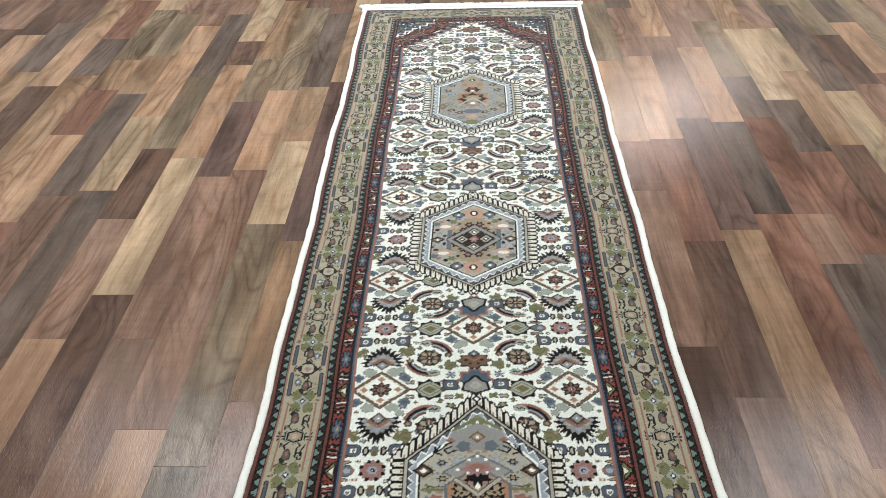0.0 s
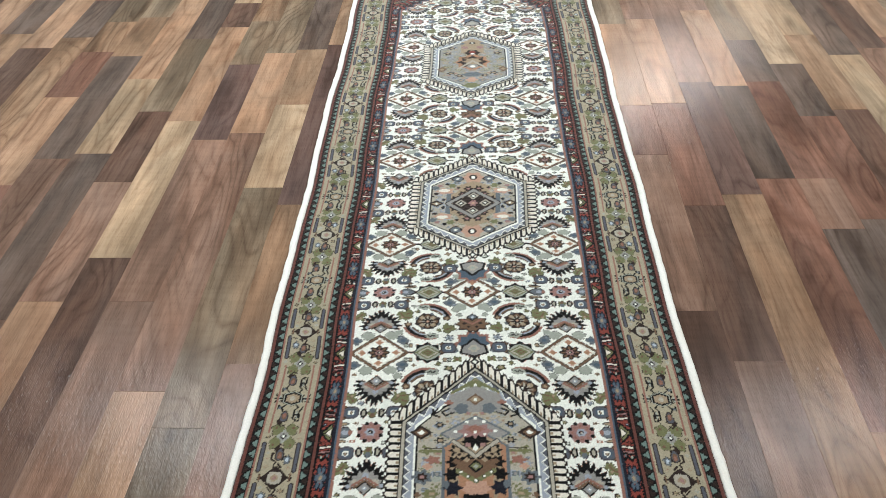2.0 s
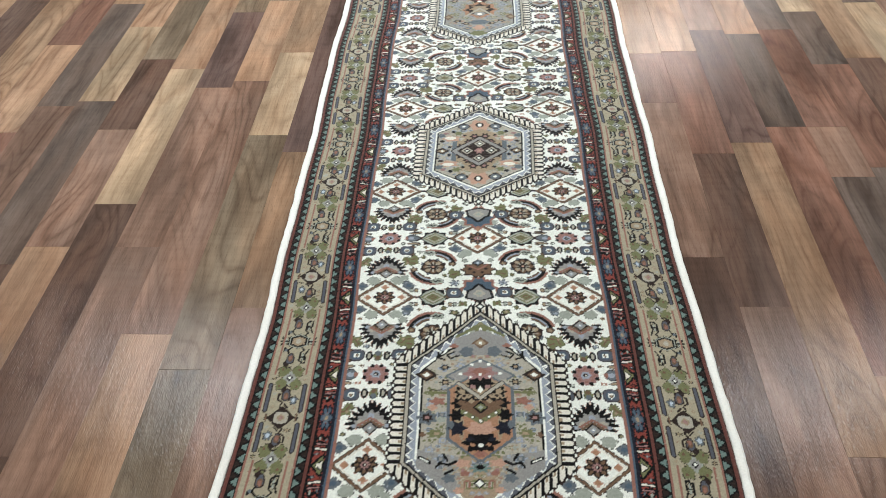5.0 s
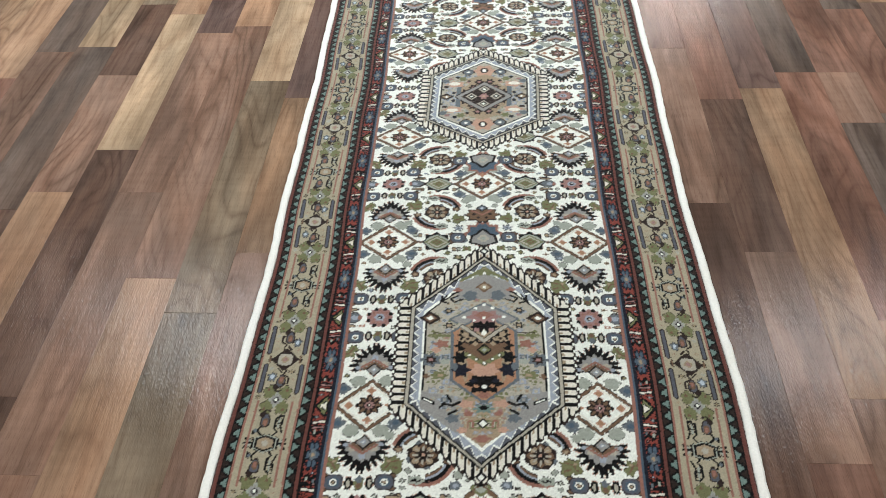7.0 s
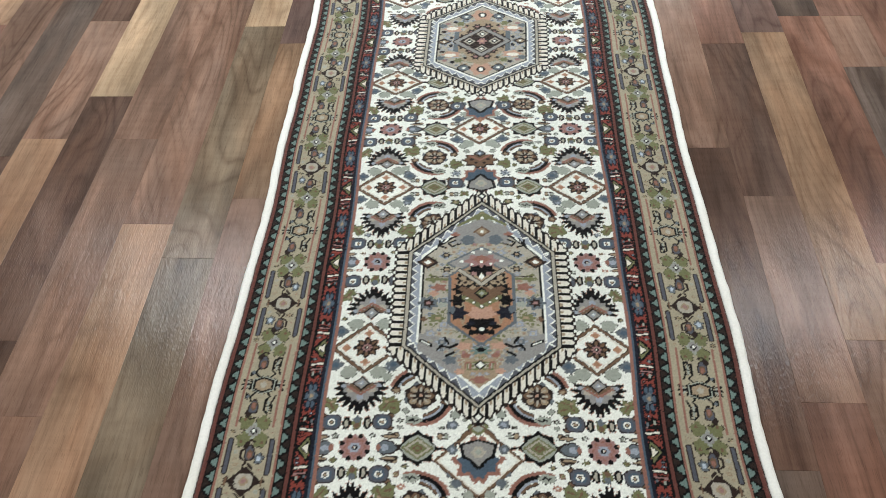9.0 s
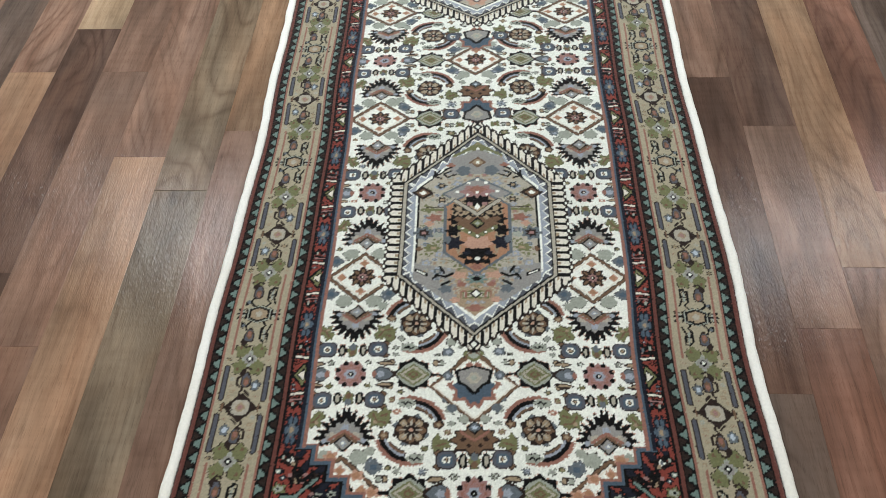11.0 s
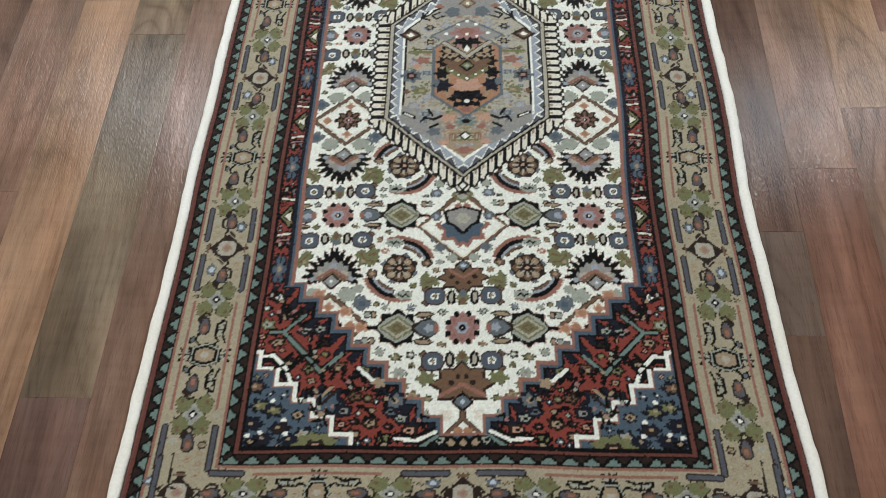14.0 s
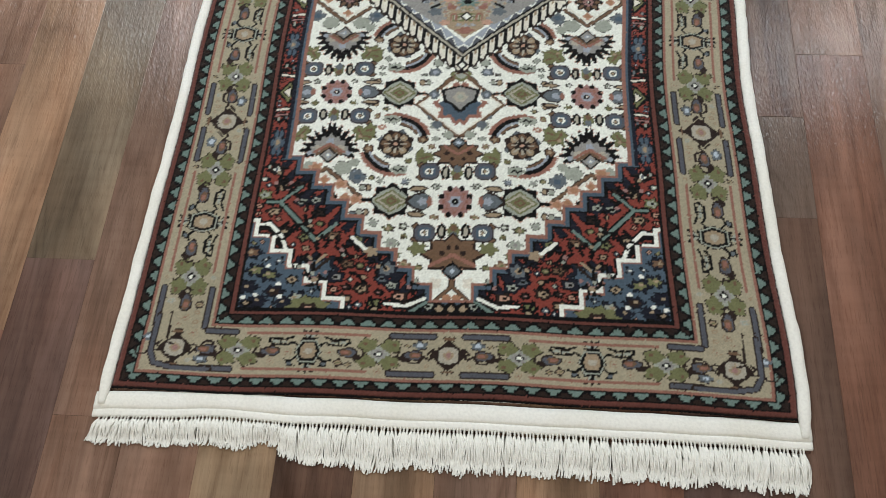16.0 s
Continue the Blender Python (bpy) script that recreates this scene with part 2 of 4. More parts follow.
class Pen:
    """Draws yarn shapes round (x, y); a local point is scaled and, if turned, its axes swapped."""

    def __init__(self, x, y, sx=1.0, sy=1.0, turn=False):
        self.x, self.y, self.sx, self.sy, self.turn = x, y, sx, sy, turn

    def window(self, pts, pad):
        xs, ys = [p[0] for p in pts], [p[1] for p in pts]
        j0, j1 = max(0, int((min(xs) - pad) / KNOT)), min(NU, int((max(xs) + pad) / KNOT) + 2)
        i0, i1 = max(0, int((min(ys) - pad - V0) / KNOT)), min(NV, int((max(ys) + pad - V0) / KNOT) + 2)
        return (slice(i0, i1), slice(j0, j1)) if i1 > i0 and j1 > j0 else None

    def world(self, p):
        a, b = (p[1], p[0]) if self.turn else p
        return self.x + a * self.sx, self.y + b * self.sy

    def fill(self, pts, c):
        pts = [self.world(p) for p in pts]
        win = self.window(pts, 2)
        if win is None:
            return self
        x, y = GU[win], GV[win]
        inside = np.zeros(x.shape, bool)
        for (xa, ya), (xb, yb) in zip(pts, pts[1:] + pts[:1]):
            if abs(yb - ya) > 1e-9:
                inside ^= ((ya > y) != (yb > y)) & (x < (xb - xa) * (y - ya) / (yb - ya) + xa)
        knots[win][inside] = CODE[c]
        return self

    def stroke(self, pts, width, c, closed=False):
        pts = [self.world(p) for p in pts]
        if closed:
            pts.append(pts[0])
        for (xa, ya), (xb, yb) in zip(pts, pts[1:]):
            win = self.window([(xa, ya), (xb, yb)], width)
            if win is None:
                continue
            x, y = GU[win], GV[win]
            dx, dy = xb - xa, yb - ya
            t = np.clip(((x - xa) * dx + (y - ya) * dy) / max(dx * dx + dy * dy, 1e-9), 0, 1)
            knots[win][np.hypot(x - xa - t * dx, y - ya - t * dy) <= width / 2] = CODE[c]
        return self

    def lobes(self, p, rx, ry, c, n=0, dip=0.0, phase=0.0):
        """An oval, or with n a rosette whose rim dips between n petals."""
        a = np.linspace(0, 2 * np.pi, max(24, n * 6), endpoint=False)
        r = 1 - dip * (0.5 - 0.5 * np.cos(n * (a - phase)))
        return self.fill([(p[0] + rx * k * math.cos(q), p[1] + ry * k * math.sin(q)) for q, k in zip(a, r)], c)

    def rhomb(self, p, rx, ry, c):
        return self.fill([(p[0] - rx, p[1]), (p[0], p[1] + ry), (p[0] + rx, p[1]), (p[0], p[1] - ry)], c)

    def spiky(self, p, rx, ry, c, n=10, deep=0.3):
        pts = []
        for k in range(2 * n):
            a, r = math.pi * k / n, 1.0 if k % 2 == 0 else 1 - deep
            pts.append((p[0] + rx * r * math.cos(a), p[1] + ry * r * math.sin(a)))
        return self.fill(pts, c)


# motifs of the ivory field
def eye_square(x, y, out=1):
    """Slate square with a pale eye; brown petals hold its outer corners."""
    p = Pen(x, y)
    for q in (-1, 1):
        p.lobes((out * 11, q * 9), 7, 5.5, "umber", 4, 0.3).lobes((out * 11, q * 9), 5, 3.6, "brown", 4, 0.2)
    p.lobes((0, 0), 15.5, 14, "umber", 4, 0.1, 0.78).lobes((0, 0), 14, 12.5, "steel", 4, 0.1, 0.78).lobes((0, 0), 9.5, 8.5, "blue", 4, 0.1, 0.78)
    p.lobes((0, 0), 6, 5.4, "ivory", 4, 0.15, 0.78).lobes((0, 0), 2, 2, "tan")


def flower(x, y, k=1.0, wide=True):
    """Rose flower on a clear ground, with its bulbs, buds and eyed squares."""
    p = Pen(x, y, 1, k)
    if wide:
        for s in (-1, 1):
            p.fill([(s * 32, -6), (s * 40, -12), (s * 52, -10), (s * 64, -2.5), (s * 64, 2.5), (s * 52, 10), (s * 40, 12), (s * 32, 6)], "umber")
            p.fill([(s * 33, -5), (s * 40, -10), (s * 51, -8), (s * 60, 0), (s * 51, 8), (s * 40, 10), (s * 33, 5)], "slate").lobes((s * 42, 0), 6, 5.5, "mist", 5, 0.2)
            p.fill([(s * 27, 0), (s * 34, 6), (s * 37, 0), (s * 34, -6)], "coral")
            for q in (-1, 1):
                p.fill([(s * 34, q * 17), (s * 46, q * 12), (s * 64, q * 14), (s * 56, q * 20), (s * 42, q * 20)], "umber")
                p.fill([(s * 37, q * 17), (s * 46, q * 14), (s * 60, q * 15), (s * 54, q * 18), (s * 43, q * 18)], "tan")
    p.lobes((0, 0), 30, 28, "ivory")
    p.lobes((0, 0), 22, 20, "rose", 8, 0.22).lobes((0, 0), 17, 15.5, "coral", 8, 0.35).lobes((0, 0), 13, 12, "rose", 8, 0.2)
    for q in range(8):
        a = math.pi * (q + 0.5) / 4
        p.lobes((19.5 * math.cos(a), 17.5 * math.sin(a)), 3.6, 3.6, "black")
    p.lobes((0, 0), 9, 8, "mist", 6, 0.2).lobes((0, 0), 4, 3.6, "black").lobes((0, 0), 1.6, 1.4, "ivory")
    for q in (-1, 1):
        for s in (-1, 1):
            p.lobes((s * 15, q * 37), 6.2, 10, "black", 8, 0.1).lobes((s * 15, q * 37), 2.5, 6, "greige")
        p.lobes((0, q * 37), 8, 10.5, "olive", 5, 0.2).lobes((0, q * 42), 5, 5, "slate").lobes((0, q * 33), 4, 4, "brown")
        for s in (-1, 1):
            eye_square(x + s * 36, y + q * 39 * k, s)


def fan(x, y, s, k=1.0, body="grey", rim="black"):
    """Fan palmette, flat on the diamond's side and deeply toothed on the other; s is the side of its teeth."""
    p = Pen(x, y, 0.9, s * k)
    tips = [(38, -10), (43, -1), (39, 9), (34, 20), (25, 28), (14, 35), (4, 40)]
    for q in (-1, 1):
        for a, b in tips:
            p.stroke([(q * a * 0.55, b * 0.55), (q * a * 0.84, b * 0.84)], 7, rim).stroke([(q * a * 0.8, b * 0.8), (q * a, b)], 3.6, rim)
        p.fill([(0, -8), (q * 30, -9), (q * 32, 4), (q * 24, 16), (q * 12, 25), (0, 28)], rim)
    for q in (-1, 1):
        p.fill([(0, -6), (q * 31, -8), (q * 26, -2), (q * 29, 4), (q * 22, 6), (q * 23, 13), (q * 15, 13), (q * 12, 21), (q * 6, 18), (0, 25)], body)
        p.lobes((q * 17, 2), 8, 5, "greige", 5, 0.3).lobes((q * 29, -5), 4, 3, "mist")
    p.lobes((0, 12), 7, 7, "mist", 5, 0.3)
    p.stroke([(-22, -4), (0, 9), (22, -4)], 4, "coral").stroke([(-18, -7), (0, 4), (18, -7)], 4, "brown")
    p.rhomb((0, -9), 15, 12.5, "black").rhomb((0, -9), 11.5, 9.5, "grey").rhomb((0, -9), 5.5, 4.6, "mist").lobes((0, -9), 1.8, 1.6, "ivory")


def leaf_pair(x, y, s, k=1.0):
    for q in (-1, 1):
        p = Pen(x + q * 42, y + s * 68 * k, q, s)
        p.fill([(-10, -12), (-2, -14), (4, -4), (14, -2), (20, 6), (10, 5), (8, 12), (-2, 7), (-10, 12), (-8, 0), (-14, -4)], "olive")
        p.stroke([(-6, -8), (0, 2), (12, 4)], 2.4, "brown").lobes((-3, 3), 3, 2.4, "tan")


def rosette_diamond(x, y, k=1.0):
    p = Pen(x, y, 1, k)
    for s in (-1, 1):
        for q in (-1, 1):
            p.lobes((s * 22, q * 43), 13, 11, "sage", 5, 0.18).lobes((s * 43, q * 30), 12, 10, "slate", 4, 0.25).lobes((s * 43, q * 30), 5, 4, "blue")
    p.rhomb((0, 0), 53, 45, "ivory")
    p.stroke([(-51, 0), (0, 43), (51, 0), (0, -43)], 4.2, "brown", True)
    p.stroke([(-43, 0), (0, 36), (43, 0), (0, -36)], 2.6, "cream", True)
    for s in (-1, 1):
        p.lobes((0, s * 26), 8, 7, "salmon", 4, 0.4).lobes((0, s * 25), 4.5, 4.5, "orange")
        p.lobes((s * 31, 0), 8, 7, "salmon", 4, 0.4).lobes((s * 30, 0), 5, 4.5, "orange")
    p.lobes((0, 0), 21, 19, "black", 8, 0.3).lobes((0, 0), 17.5, 16, "brown", 8, 0.45).lobes((0, 0), 13, 12, "umber", 8, 0.4, 0.39)
    p.lobes((0, 0), 9, 8, "rose", 8, 0.4).lobes((0, 0), 3.4, 3, "black").lobes((0, 0), 1.6, 1.5, "cream")


def arc(p, cx, cy, r, a0, a1, width, c):
    p.stroke([(cx + r * math.cos(math.radians(a)), cy + r * math.sin(math.radians(a))) for a in np.linspace(a0, a1, 9)], width, c)


def roundel(x, y, s, k=1.0):
    """Round brown flower in a clear ring, held by two hooked sickle leaves; s is the side of the outer one."""
    p = Pen(x, y, 1, s * k)
    for q in (1, -1):
        h = Pen(x, y, q, q * s * k)
        arc(h, 0, 0, 46, 22, 108, 5.4, "coral")
        arc(h, 0, 0, 40.5, 16, 84, 6.4, "black")
        arc(h, 0, 0, 36, 24, 80, 3.4, "mist")
        arc(h, 0, 0, 32.5, 34, 78, 3.4, "brown")
        h.lobes((-8, 39), 13, 7, "sage", 5, 0.2).stroke([(-14, 40), (-9, 37), (-6, 41), (-1, 38)], 2.4, "black")
        h.fill([(28, -26), (38, -34), (44, -24), (54, -25), (49, -12), (40, -12), (36, -3), (29, -13)], "olive").stroke([(33, -22), (46, -18)], 2.4, "brown")
        h.lobes((36, 8), 7, 6, "brown", 5, 0.35).lobes((36, 8), 3, 2.6, "tan").lobes((48, 46), 9, 7, "slate", 5, 0.25).lobes((48, 46), 4, 3, "mist").lobes((52, 30), 8, 7, "sage", 5, 0.2)
    p.lobes((0, 0), 28, 26, "ivory")
    for q in range(8):
        a = math.pi * (q + 0.5) / 4
        p.lobes((20 * math.cos(a), 18.5 * math.sin(a)), 5, 4.4, "slate" if q % 2 else "umber")
    p.lobes((0, 0), 22.5, 21, "umber", 8, 0.1)
    for q in range(8):
        a = math.pi * q / 4
        p.lobes((14.5 * math.cos(a), 13.5 * math.sin(a)), 5.4, 5.2, "tan" if q % 2 else "brown", 4, 0.15)
        p.stroke([(7 * math.cos(a), 7 * math.sin(a)), (15 * math.cos(a), 14 * math.sin(a))], 2, "greige")
    p.lobes((0, 0), 5, 4.6, "black").lobes((0, 0), 2.8, 2.6, "salmon")


def green_palmette(x, y, k=1.0):
    p = Pen(x, y, 1, k)
    for s in (-1, 1):
        for q in (-1, 1):
            b = Pen(x + s * 35, y + q * 18 * k, s, q * k)
            b.lobes((0, 0), 10, 7, "umber", 4, 0.4, 0.78).lobes((-4, 0), 4.4, 4, "tan", 4, 0.2).lobes((4, 0), 4.4, 4, "sage", 4, 0.2).lobes((0, 0), 2, 2, "ivory")
    p.spiky((0, 0), 29, 27, "black", 8, 0.22)
    p.stroke([(-37, 0), (37, 0)], 4.4, "black")
    p.fill([(-25, 0), (-14, 13), (0, 20), (14, 13), (25, 0), (14, -13), (0, -20), (-14, -13)], "sage").rhomb((0, 0), 23, 17, "olive").rhomb((0, 0), 19, 14, "greige").rhomb((0, 0), 14, 10, "olive").rhomb((0, 0), 8, 5.5, "brown").rhomb((0, 0), 4.5, 3, "olive")


def blue_palmette(y, s, rim="blue"):
    """Palmette on the centre line; s is the side of its open petals."""
    p = Pen(0, y, 1, s)
    p.spiky((0, 2), 38, 36, "coral", 9, 0.26).spiky((0, 2), 31, 29, rim, 9, 0.24)
    p.fill([(-32, -22), (-30, 2), (-20, -4), (0, 8), (20, -4), (30, 2), (32, -22)], "ivory")
    p.fill([(-27, -20), (-22, 0), (-13, 4), (-7, 13), (0, 17), (7, 13), (13, 4), (22, 0), (27, -20), (0, -28)], "black")
    p.fill([(-22, -18), (-18, -3), (-10, 1), (0, 12), (10, 1), (18, -3), (22, -18), (0, -25)], "grey").lobes((0, -8), 11, 9, "greige", 5, 0.2).rhomb((0, -8), 5, 5, "sage")
    for q in (-1, 1):
        p.lobes((q * 36, -12), 8, 7, "slate", 4, 0.2).lobes((q * 36, -12), 3, 3, "mist")


def brown_fan(y, s):
    p = Pen(0, y, 1, s)
    p.spiky((0, 6), 36, 23, "umber", 9, 0.3).spiky((0, 5), 32, 19, "brown", 9, 0.26)
    for q in (-1, 1):
        p.lobes((q * 15, 4), 4, 3, "umber").lobes((q * 8, 13), 3, 2, "umber")
    p.stroke([(-18, -6), (0, 6), (18, -6)], 3.6, "coral").rhomb((0, -12), 12, 10, "black").rhomb((0, -12), 9, 7, "slate").rhomb((0, -12), 4, 3, "pale")


ROWS = [406, 569, 737, 909, 1064, 1207, 1348, 1514, 1650, 1807, 1965, 2106, 2277]
ENDS = {1: (240, 162, 312, 392, 330), -1: (2416, 2506, 2344, 2268, 2330)}
grid = [ROWS[0] - 163, *ROWS, ROWS[-1] + 160]
for a, b in zip(grid, grid[1:]):
    k = (b - a) / 163
    flower_below = (grid.index(a) - 1) % 2 == 0
    roundel(84, (a + b) / 2, 1 if flower_below else -1, k)
for i, y in enumerate(ROWS):
    below, above = (y - grid[i]) / 163, (grid[i + 2] - y) / 163
    green_palmette(84, y, min(below, above))
    if i % 2 == 0:
        for s, k in ((1, above), (-1, below)):
            leaf_pair(172, y, s, k)
            fan(172, y + s * 92 * k, -s, k)
        flower(172, y, min(below, above))
    else:
        rosette_diamond(172, y, min(below, above))
for y in (grid[0], grid[-1]):
    rosette_diamond(172, y)
for y in (ROWS[4], ROWS[8]):
    rosette_diamond(0, y, 0.96)
for y, s in ((926, 1), (1126, -1), (1563, 1), (1770, -1)):
    blue_palmette(y, s)
    eye_square(46, y - s * 6)
for y, s in ((984, -1), (1716, 1)):
    brown_fan(y, s)
for s, (yf, yb, yn, yp, yt) in ENDS.items():
    Pen(0, yp - s * 4).rhomb((0, 0), 62, 54, "brown").rhomb((0, 0), 57, 49, "cream").rhomb((0, 0), 54, 46, "ivory")
    for q in (14, 30):
        Pen(q, yt + s * (q - 4)).lobes((0, 0), 7, 6, "sage" if q < 20 else "slate")
    blue_palmette(yp, -s)
    Pen(0, yp + s * 46).rhomb((0, 0), 16, 14, "olive").rhomb((0, 0), 10, 9, "sage").stroke([(-22, -14), (0, 6), (22, -14)], 3, "brown")
    brown_fan(yn + s * 4, -s)
    green_palmette(82, yf)
    flower(0, yf, 1.14)
    p = Pen(0, yb, 1, -s)
    p.spiky((0, -4), 42, 30, "umber", 8, 0.3).spiky((0, -5), 37, 26, "brown", 8, 0.3)
    for q in (-1, 1):
        p.lobes((q * 13, -6), 4, 3, "umber").lobes((q * 5, -14), 3, 3, "umber").lobes((q * 44, -12), 13, 10, "olive", 5, 0.35)
    p.stroke([(-26, 10), (0, -4), (26, 10)], 5, "coral").rhomb((0, 18), 14, 13, "black").rhomb((0, 18), 10, 9, "slate").rhomb((0, 18), 4, 4, "pale")
    p.stroke([(0, 30), (0, 38), (24, 62)], 3.4, "brown").lobes((20, 34), 9, 8, "cream", 5, 0.3).lobes((6, 54), 5, 6, "orange")
    for q, y in ((150, 262), (186, 288), (128, 240)):
        yy = y if s > 0 else 2654 - y
        Pen(q, yy).lobes((0, 0), 11, 8, "salmon", 5, 0.35).lobes((0, 0), 6, 4, "orange")


def grown(mask, n=1):
    for _ in range(n):
        m = mask.copy()
        m[1:] |= mask[:-1]
        m[:-1] |= mask[1:]
        m[:, 1:] |= mask[:, :-1]
        m[:, :-1] |= mask[:, 1:]
        mask = m
    return mask


def outlined(colours, line, zone, keep, seed, ground="ivory"):
    """Dark contour, one knot wide, with gaps, round shapes of some colours."""
    shape = np.isin(knots, [CODE[c] for c in colours])
    rim = grown(shape) & (knots == CODE[ground]) & zone
    knots[rim & (np.random.default_rng(seed).random(knots.shape) < keep)] = CODE[line]


def sprinkle(zone, ground, radius, kinds, seed, limit=900):
    """Small leaves and buds wherever the ground lies bare."""
    r = np.random.default_rng(seed)
    n = max(1, round(radius / KNOT))
    spots = np.argwhere(zone & np.isin(knots, [CODE[g] for g in ground]))
    r.shuffle(spots)
    done = 0
    for i, j in spots:
        a, b, c, d = max(0, i - n), i + n + 1, max(0, j - n), j + n + 1
        if done < limit and np.isin(knots[a:b, c:d], [CODE[g] for g in ground]).all() and zone[a:b, c:d].all():
            edge, body, core = kinds[r.integers(len(kinds))]
            p = Pen(j * KNOT, V0 + i * KNOT)
            lean = r.uniform(-1, 1)
            p.lobes((0, 0), radius * 0.95, radius * (0.7 + 0.2 * lean), edge, 4 + int(r.integers(3)), 0.4, r.uniform(0, 3))
            p.lobes((0.3, 0), radius * 0.62, radius * 0.48, body, 4, 0.3, r.uniform(0, 3)).lobes((0.3, 0), radius * 0.25, radius * 0.2, core)
            done += 1


everywhere = GU < 220
outlined(("tan", "brown"), "umber", everywhere, 0.85, 1)
LEAVES = [("olive", "olive", "brown"), ("brown", "tan", "olive"), ("sage", "sage", "grey"), ("slate", "mist", "slate"), ("umber", "olive", "tan"), ("brown", "tan", "umber"), ("umber", "sage", "ivory"), ("coral", "salmon", "ivory")]
sprinkle(everywhere, ["ivory"], 11, LEAVES, 2)
sprinkle(everywhere, ["ivory"], 8, LEAVES, 3)
sprinkle(everywhere, ["ivory"], 6, LEAVES, 5, 420)
outlined(("slate", "sage", "olive"), "umber", everywhere, 0.42, 6)
outlined(("coral", "black"), "salmon", everywhere, 0.3, 7)


# hexagonal medallions: comb rim, grey line, saw-tooth band, ivory line
def hexagon_depth(y0, y1, y2, y3, width):
    d = width - GU
    for ya, yb, s in ((y0, y1, 1), (y3, y2, -1)):
        run, rise = width, abs(yb - ya)
        d = np.minimum(d, ((GV - ya) * s * run - GU * rise) / math.hypot(run, rise))
    return d


def medallion(number, y0, y1, y2, y3, ground):
    depth = hexagon_depth(y0, y1, y2, y3, 122)
    side = (122 - GU) <= depth + 0.5
    phase = np.where(side, GV / 14.0, GU / 11.5) % 1
    comb = (depth < 0) & (depth > -25) & (GU < 150) & (GV > y0 - 24) & (GV < y3 + 24)
    bar = np.abs(phase - 0.5) * 2
    knots[comb & (depth > -22)] = CODE["ivory"]
    knots[comb & (bar > 0.62) & (depth > -19)] = CODE["black"]
    knots[comb & (bar <= 0.62) & (depth > -19 + 6 * bar)] = CODE["cream"]
    knots[comb & (bar <= 0.3) & (depth > -5)] = CODE["tan"]
    knots[comb & (bar <= 0.62) & (depth <= -19 + 6 * bar) & (depth > -22)] = CODE["umber"]
    for limit, c in ((0, "black"), (3, "greige"), (6.5, "black"), (9, "steel"), (21, "ivory"), (26.5, "black"), (29, ground)):
        knots[depth >= limit] = CODE[c]
    tooth = np.abs(np.where(side, GV / 17.0, GU / 17.0) % 1 - 0.5) * 2
    saw = (depth >= 9) & (depth < 22)
    knots[saw & (depth > 8 + 9 * tooth)] = CODE["ivory"]
    knots[saw & (depth > 10.5 + 9 * tooth)] = CODE["mist"]
    region[depth >= 0] = number
    Pen(0, y0 - 10).rhomb((0, 0), 9, 9, "black").rhomb((0, 0), 5, 5, "ivory")
    Pen(0, y3 + 10).rhomb((0, 0), 9, 9, "black").rhomb((0, 0), 5, 5, "ivory")
    return depth


MOTTLE = [("grey", "mist", "greige"), ("olive", "greige", "olive"), ("tan", "sage", "grey"), ("mist", "slate", "grey"), ("greige", "tan", "rose")]


def mottled(depth, number):
    """Muted leaves all over a medallion's ground."""
    for radius, seed in ((12, 200), (8, 210), (5.5, 220)):
        sprinkle(depth > 30, ["greige", "grey", "tan"], radius, MOTTLE, seed + number, 160)


depth = medallion(2, 464, 571, 759, 876, "greige")
mid = Pen(0, 0)
mid.fill([(0, 578), (96, 596), (96, 566), (40, 524), (0, 524)], "grey").fill([(0, 590), (34, 584), (26, 520), (0, 500)], "tan")
mottled(depth, 2)
mid.fill([(0, 850), (26, 830), (18, 816), (0, 824)], "olive").lobes((14, 828), 5, 4, "sage").lobes((0, 842), 4, 4, "tan")
mid.stroke([(-40, 818), (0, 842), (40, 818)], 6, "olive").lobes((0, 834), 3, 3, "ivory").lobes((20, 824), 3, 3, "ivory").lobes((38, 814), 3, 3, "tan")
mid.fill([(-44, 812), (0, 832), (44, 812), (46, 776), (-46, 776)], "grey").rhomb((0, 803), 15, 12, "brown").rhomb((0, 803), 10, 8, "tan").lobes((0, 803), 3, 3, "ivory")
mid.lobes((23, 784), 13, 12, "slate", 5, 0.2).lobes((45, 796), 9, 6, "coral", 4, 0.3)
mid.fill([(-56, 732), (0, 766), (56, 732), (40, 726), (-40, 726)], "grey").stroke([(56, 734), (0, 768)], 3.4, "slate").stroke([(56, 734), (44, 726)], 3.4, "slate")
for x, y in ((33, 738), (0, 764), (14, 757)):
    mid.lobes((x, y), 3.2, 3, "ivory")
for x, y in ((58, 752), (57, 721)):
    mid.spiky((x, y), 10, 8, "black", 6, 0.5).lobes((x, y), 3.6, 3, "tan")
for pts in ([(36, 776), (50, 770), (56, 778), (44, 784)], [(60, 768), (72, 772), (70, 784)], [(62, 786), (76, 764)], [(44, 792), (54, 788)]):
    mid.stroke(pts, 3.2, "black")
mid.rhomb((88, 736), 19, 14, "umber").rhomb((88, 736), 12, 9, "brown").rhomb((88, 736), 6, 5, "ivory")
mid.stroke([(54, 701), (84, 701)], 4.4, "olive").stroke([(54, 706), (82, 706)], 2, "umber").lobes((68, 684), 14, 9, "coral", 5, 0.4).lobes((76, 672), 9, 6, "salmon", 4, 0.3)
mid.lobes((84, 653), 18, 15, "slate", 7, 0.35).spiky((84, 653), 11, 9, "umber", 7, 0.4).lobes((84, 653), 3.6, 3, "rose")
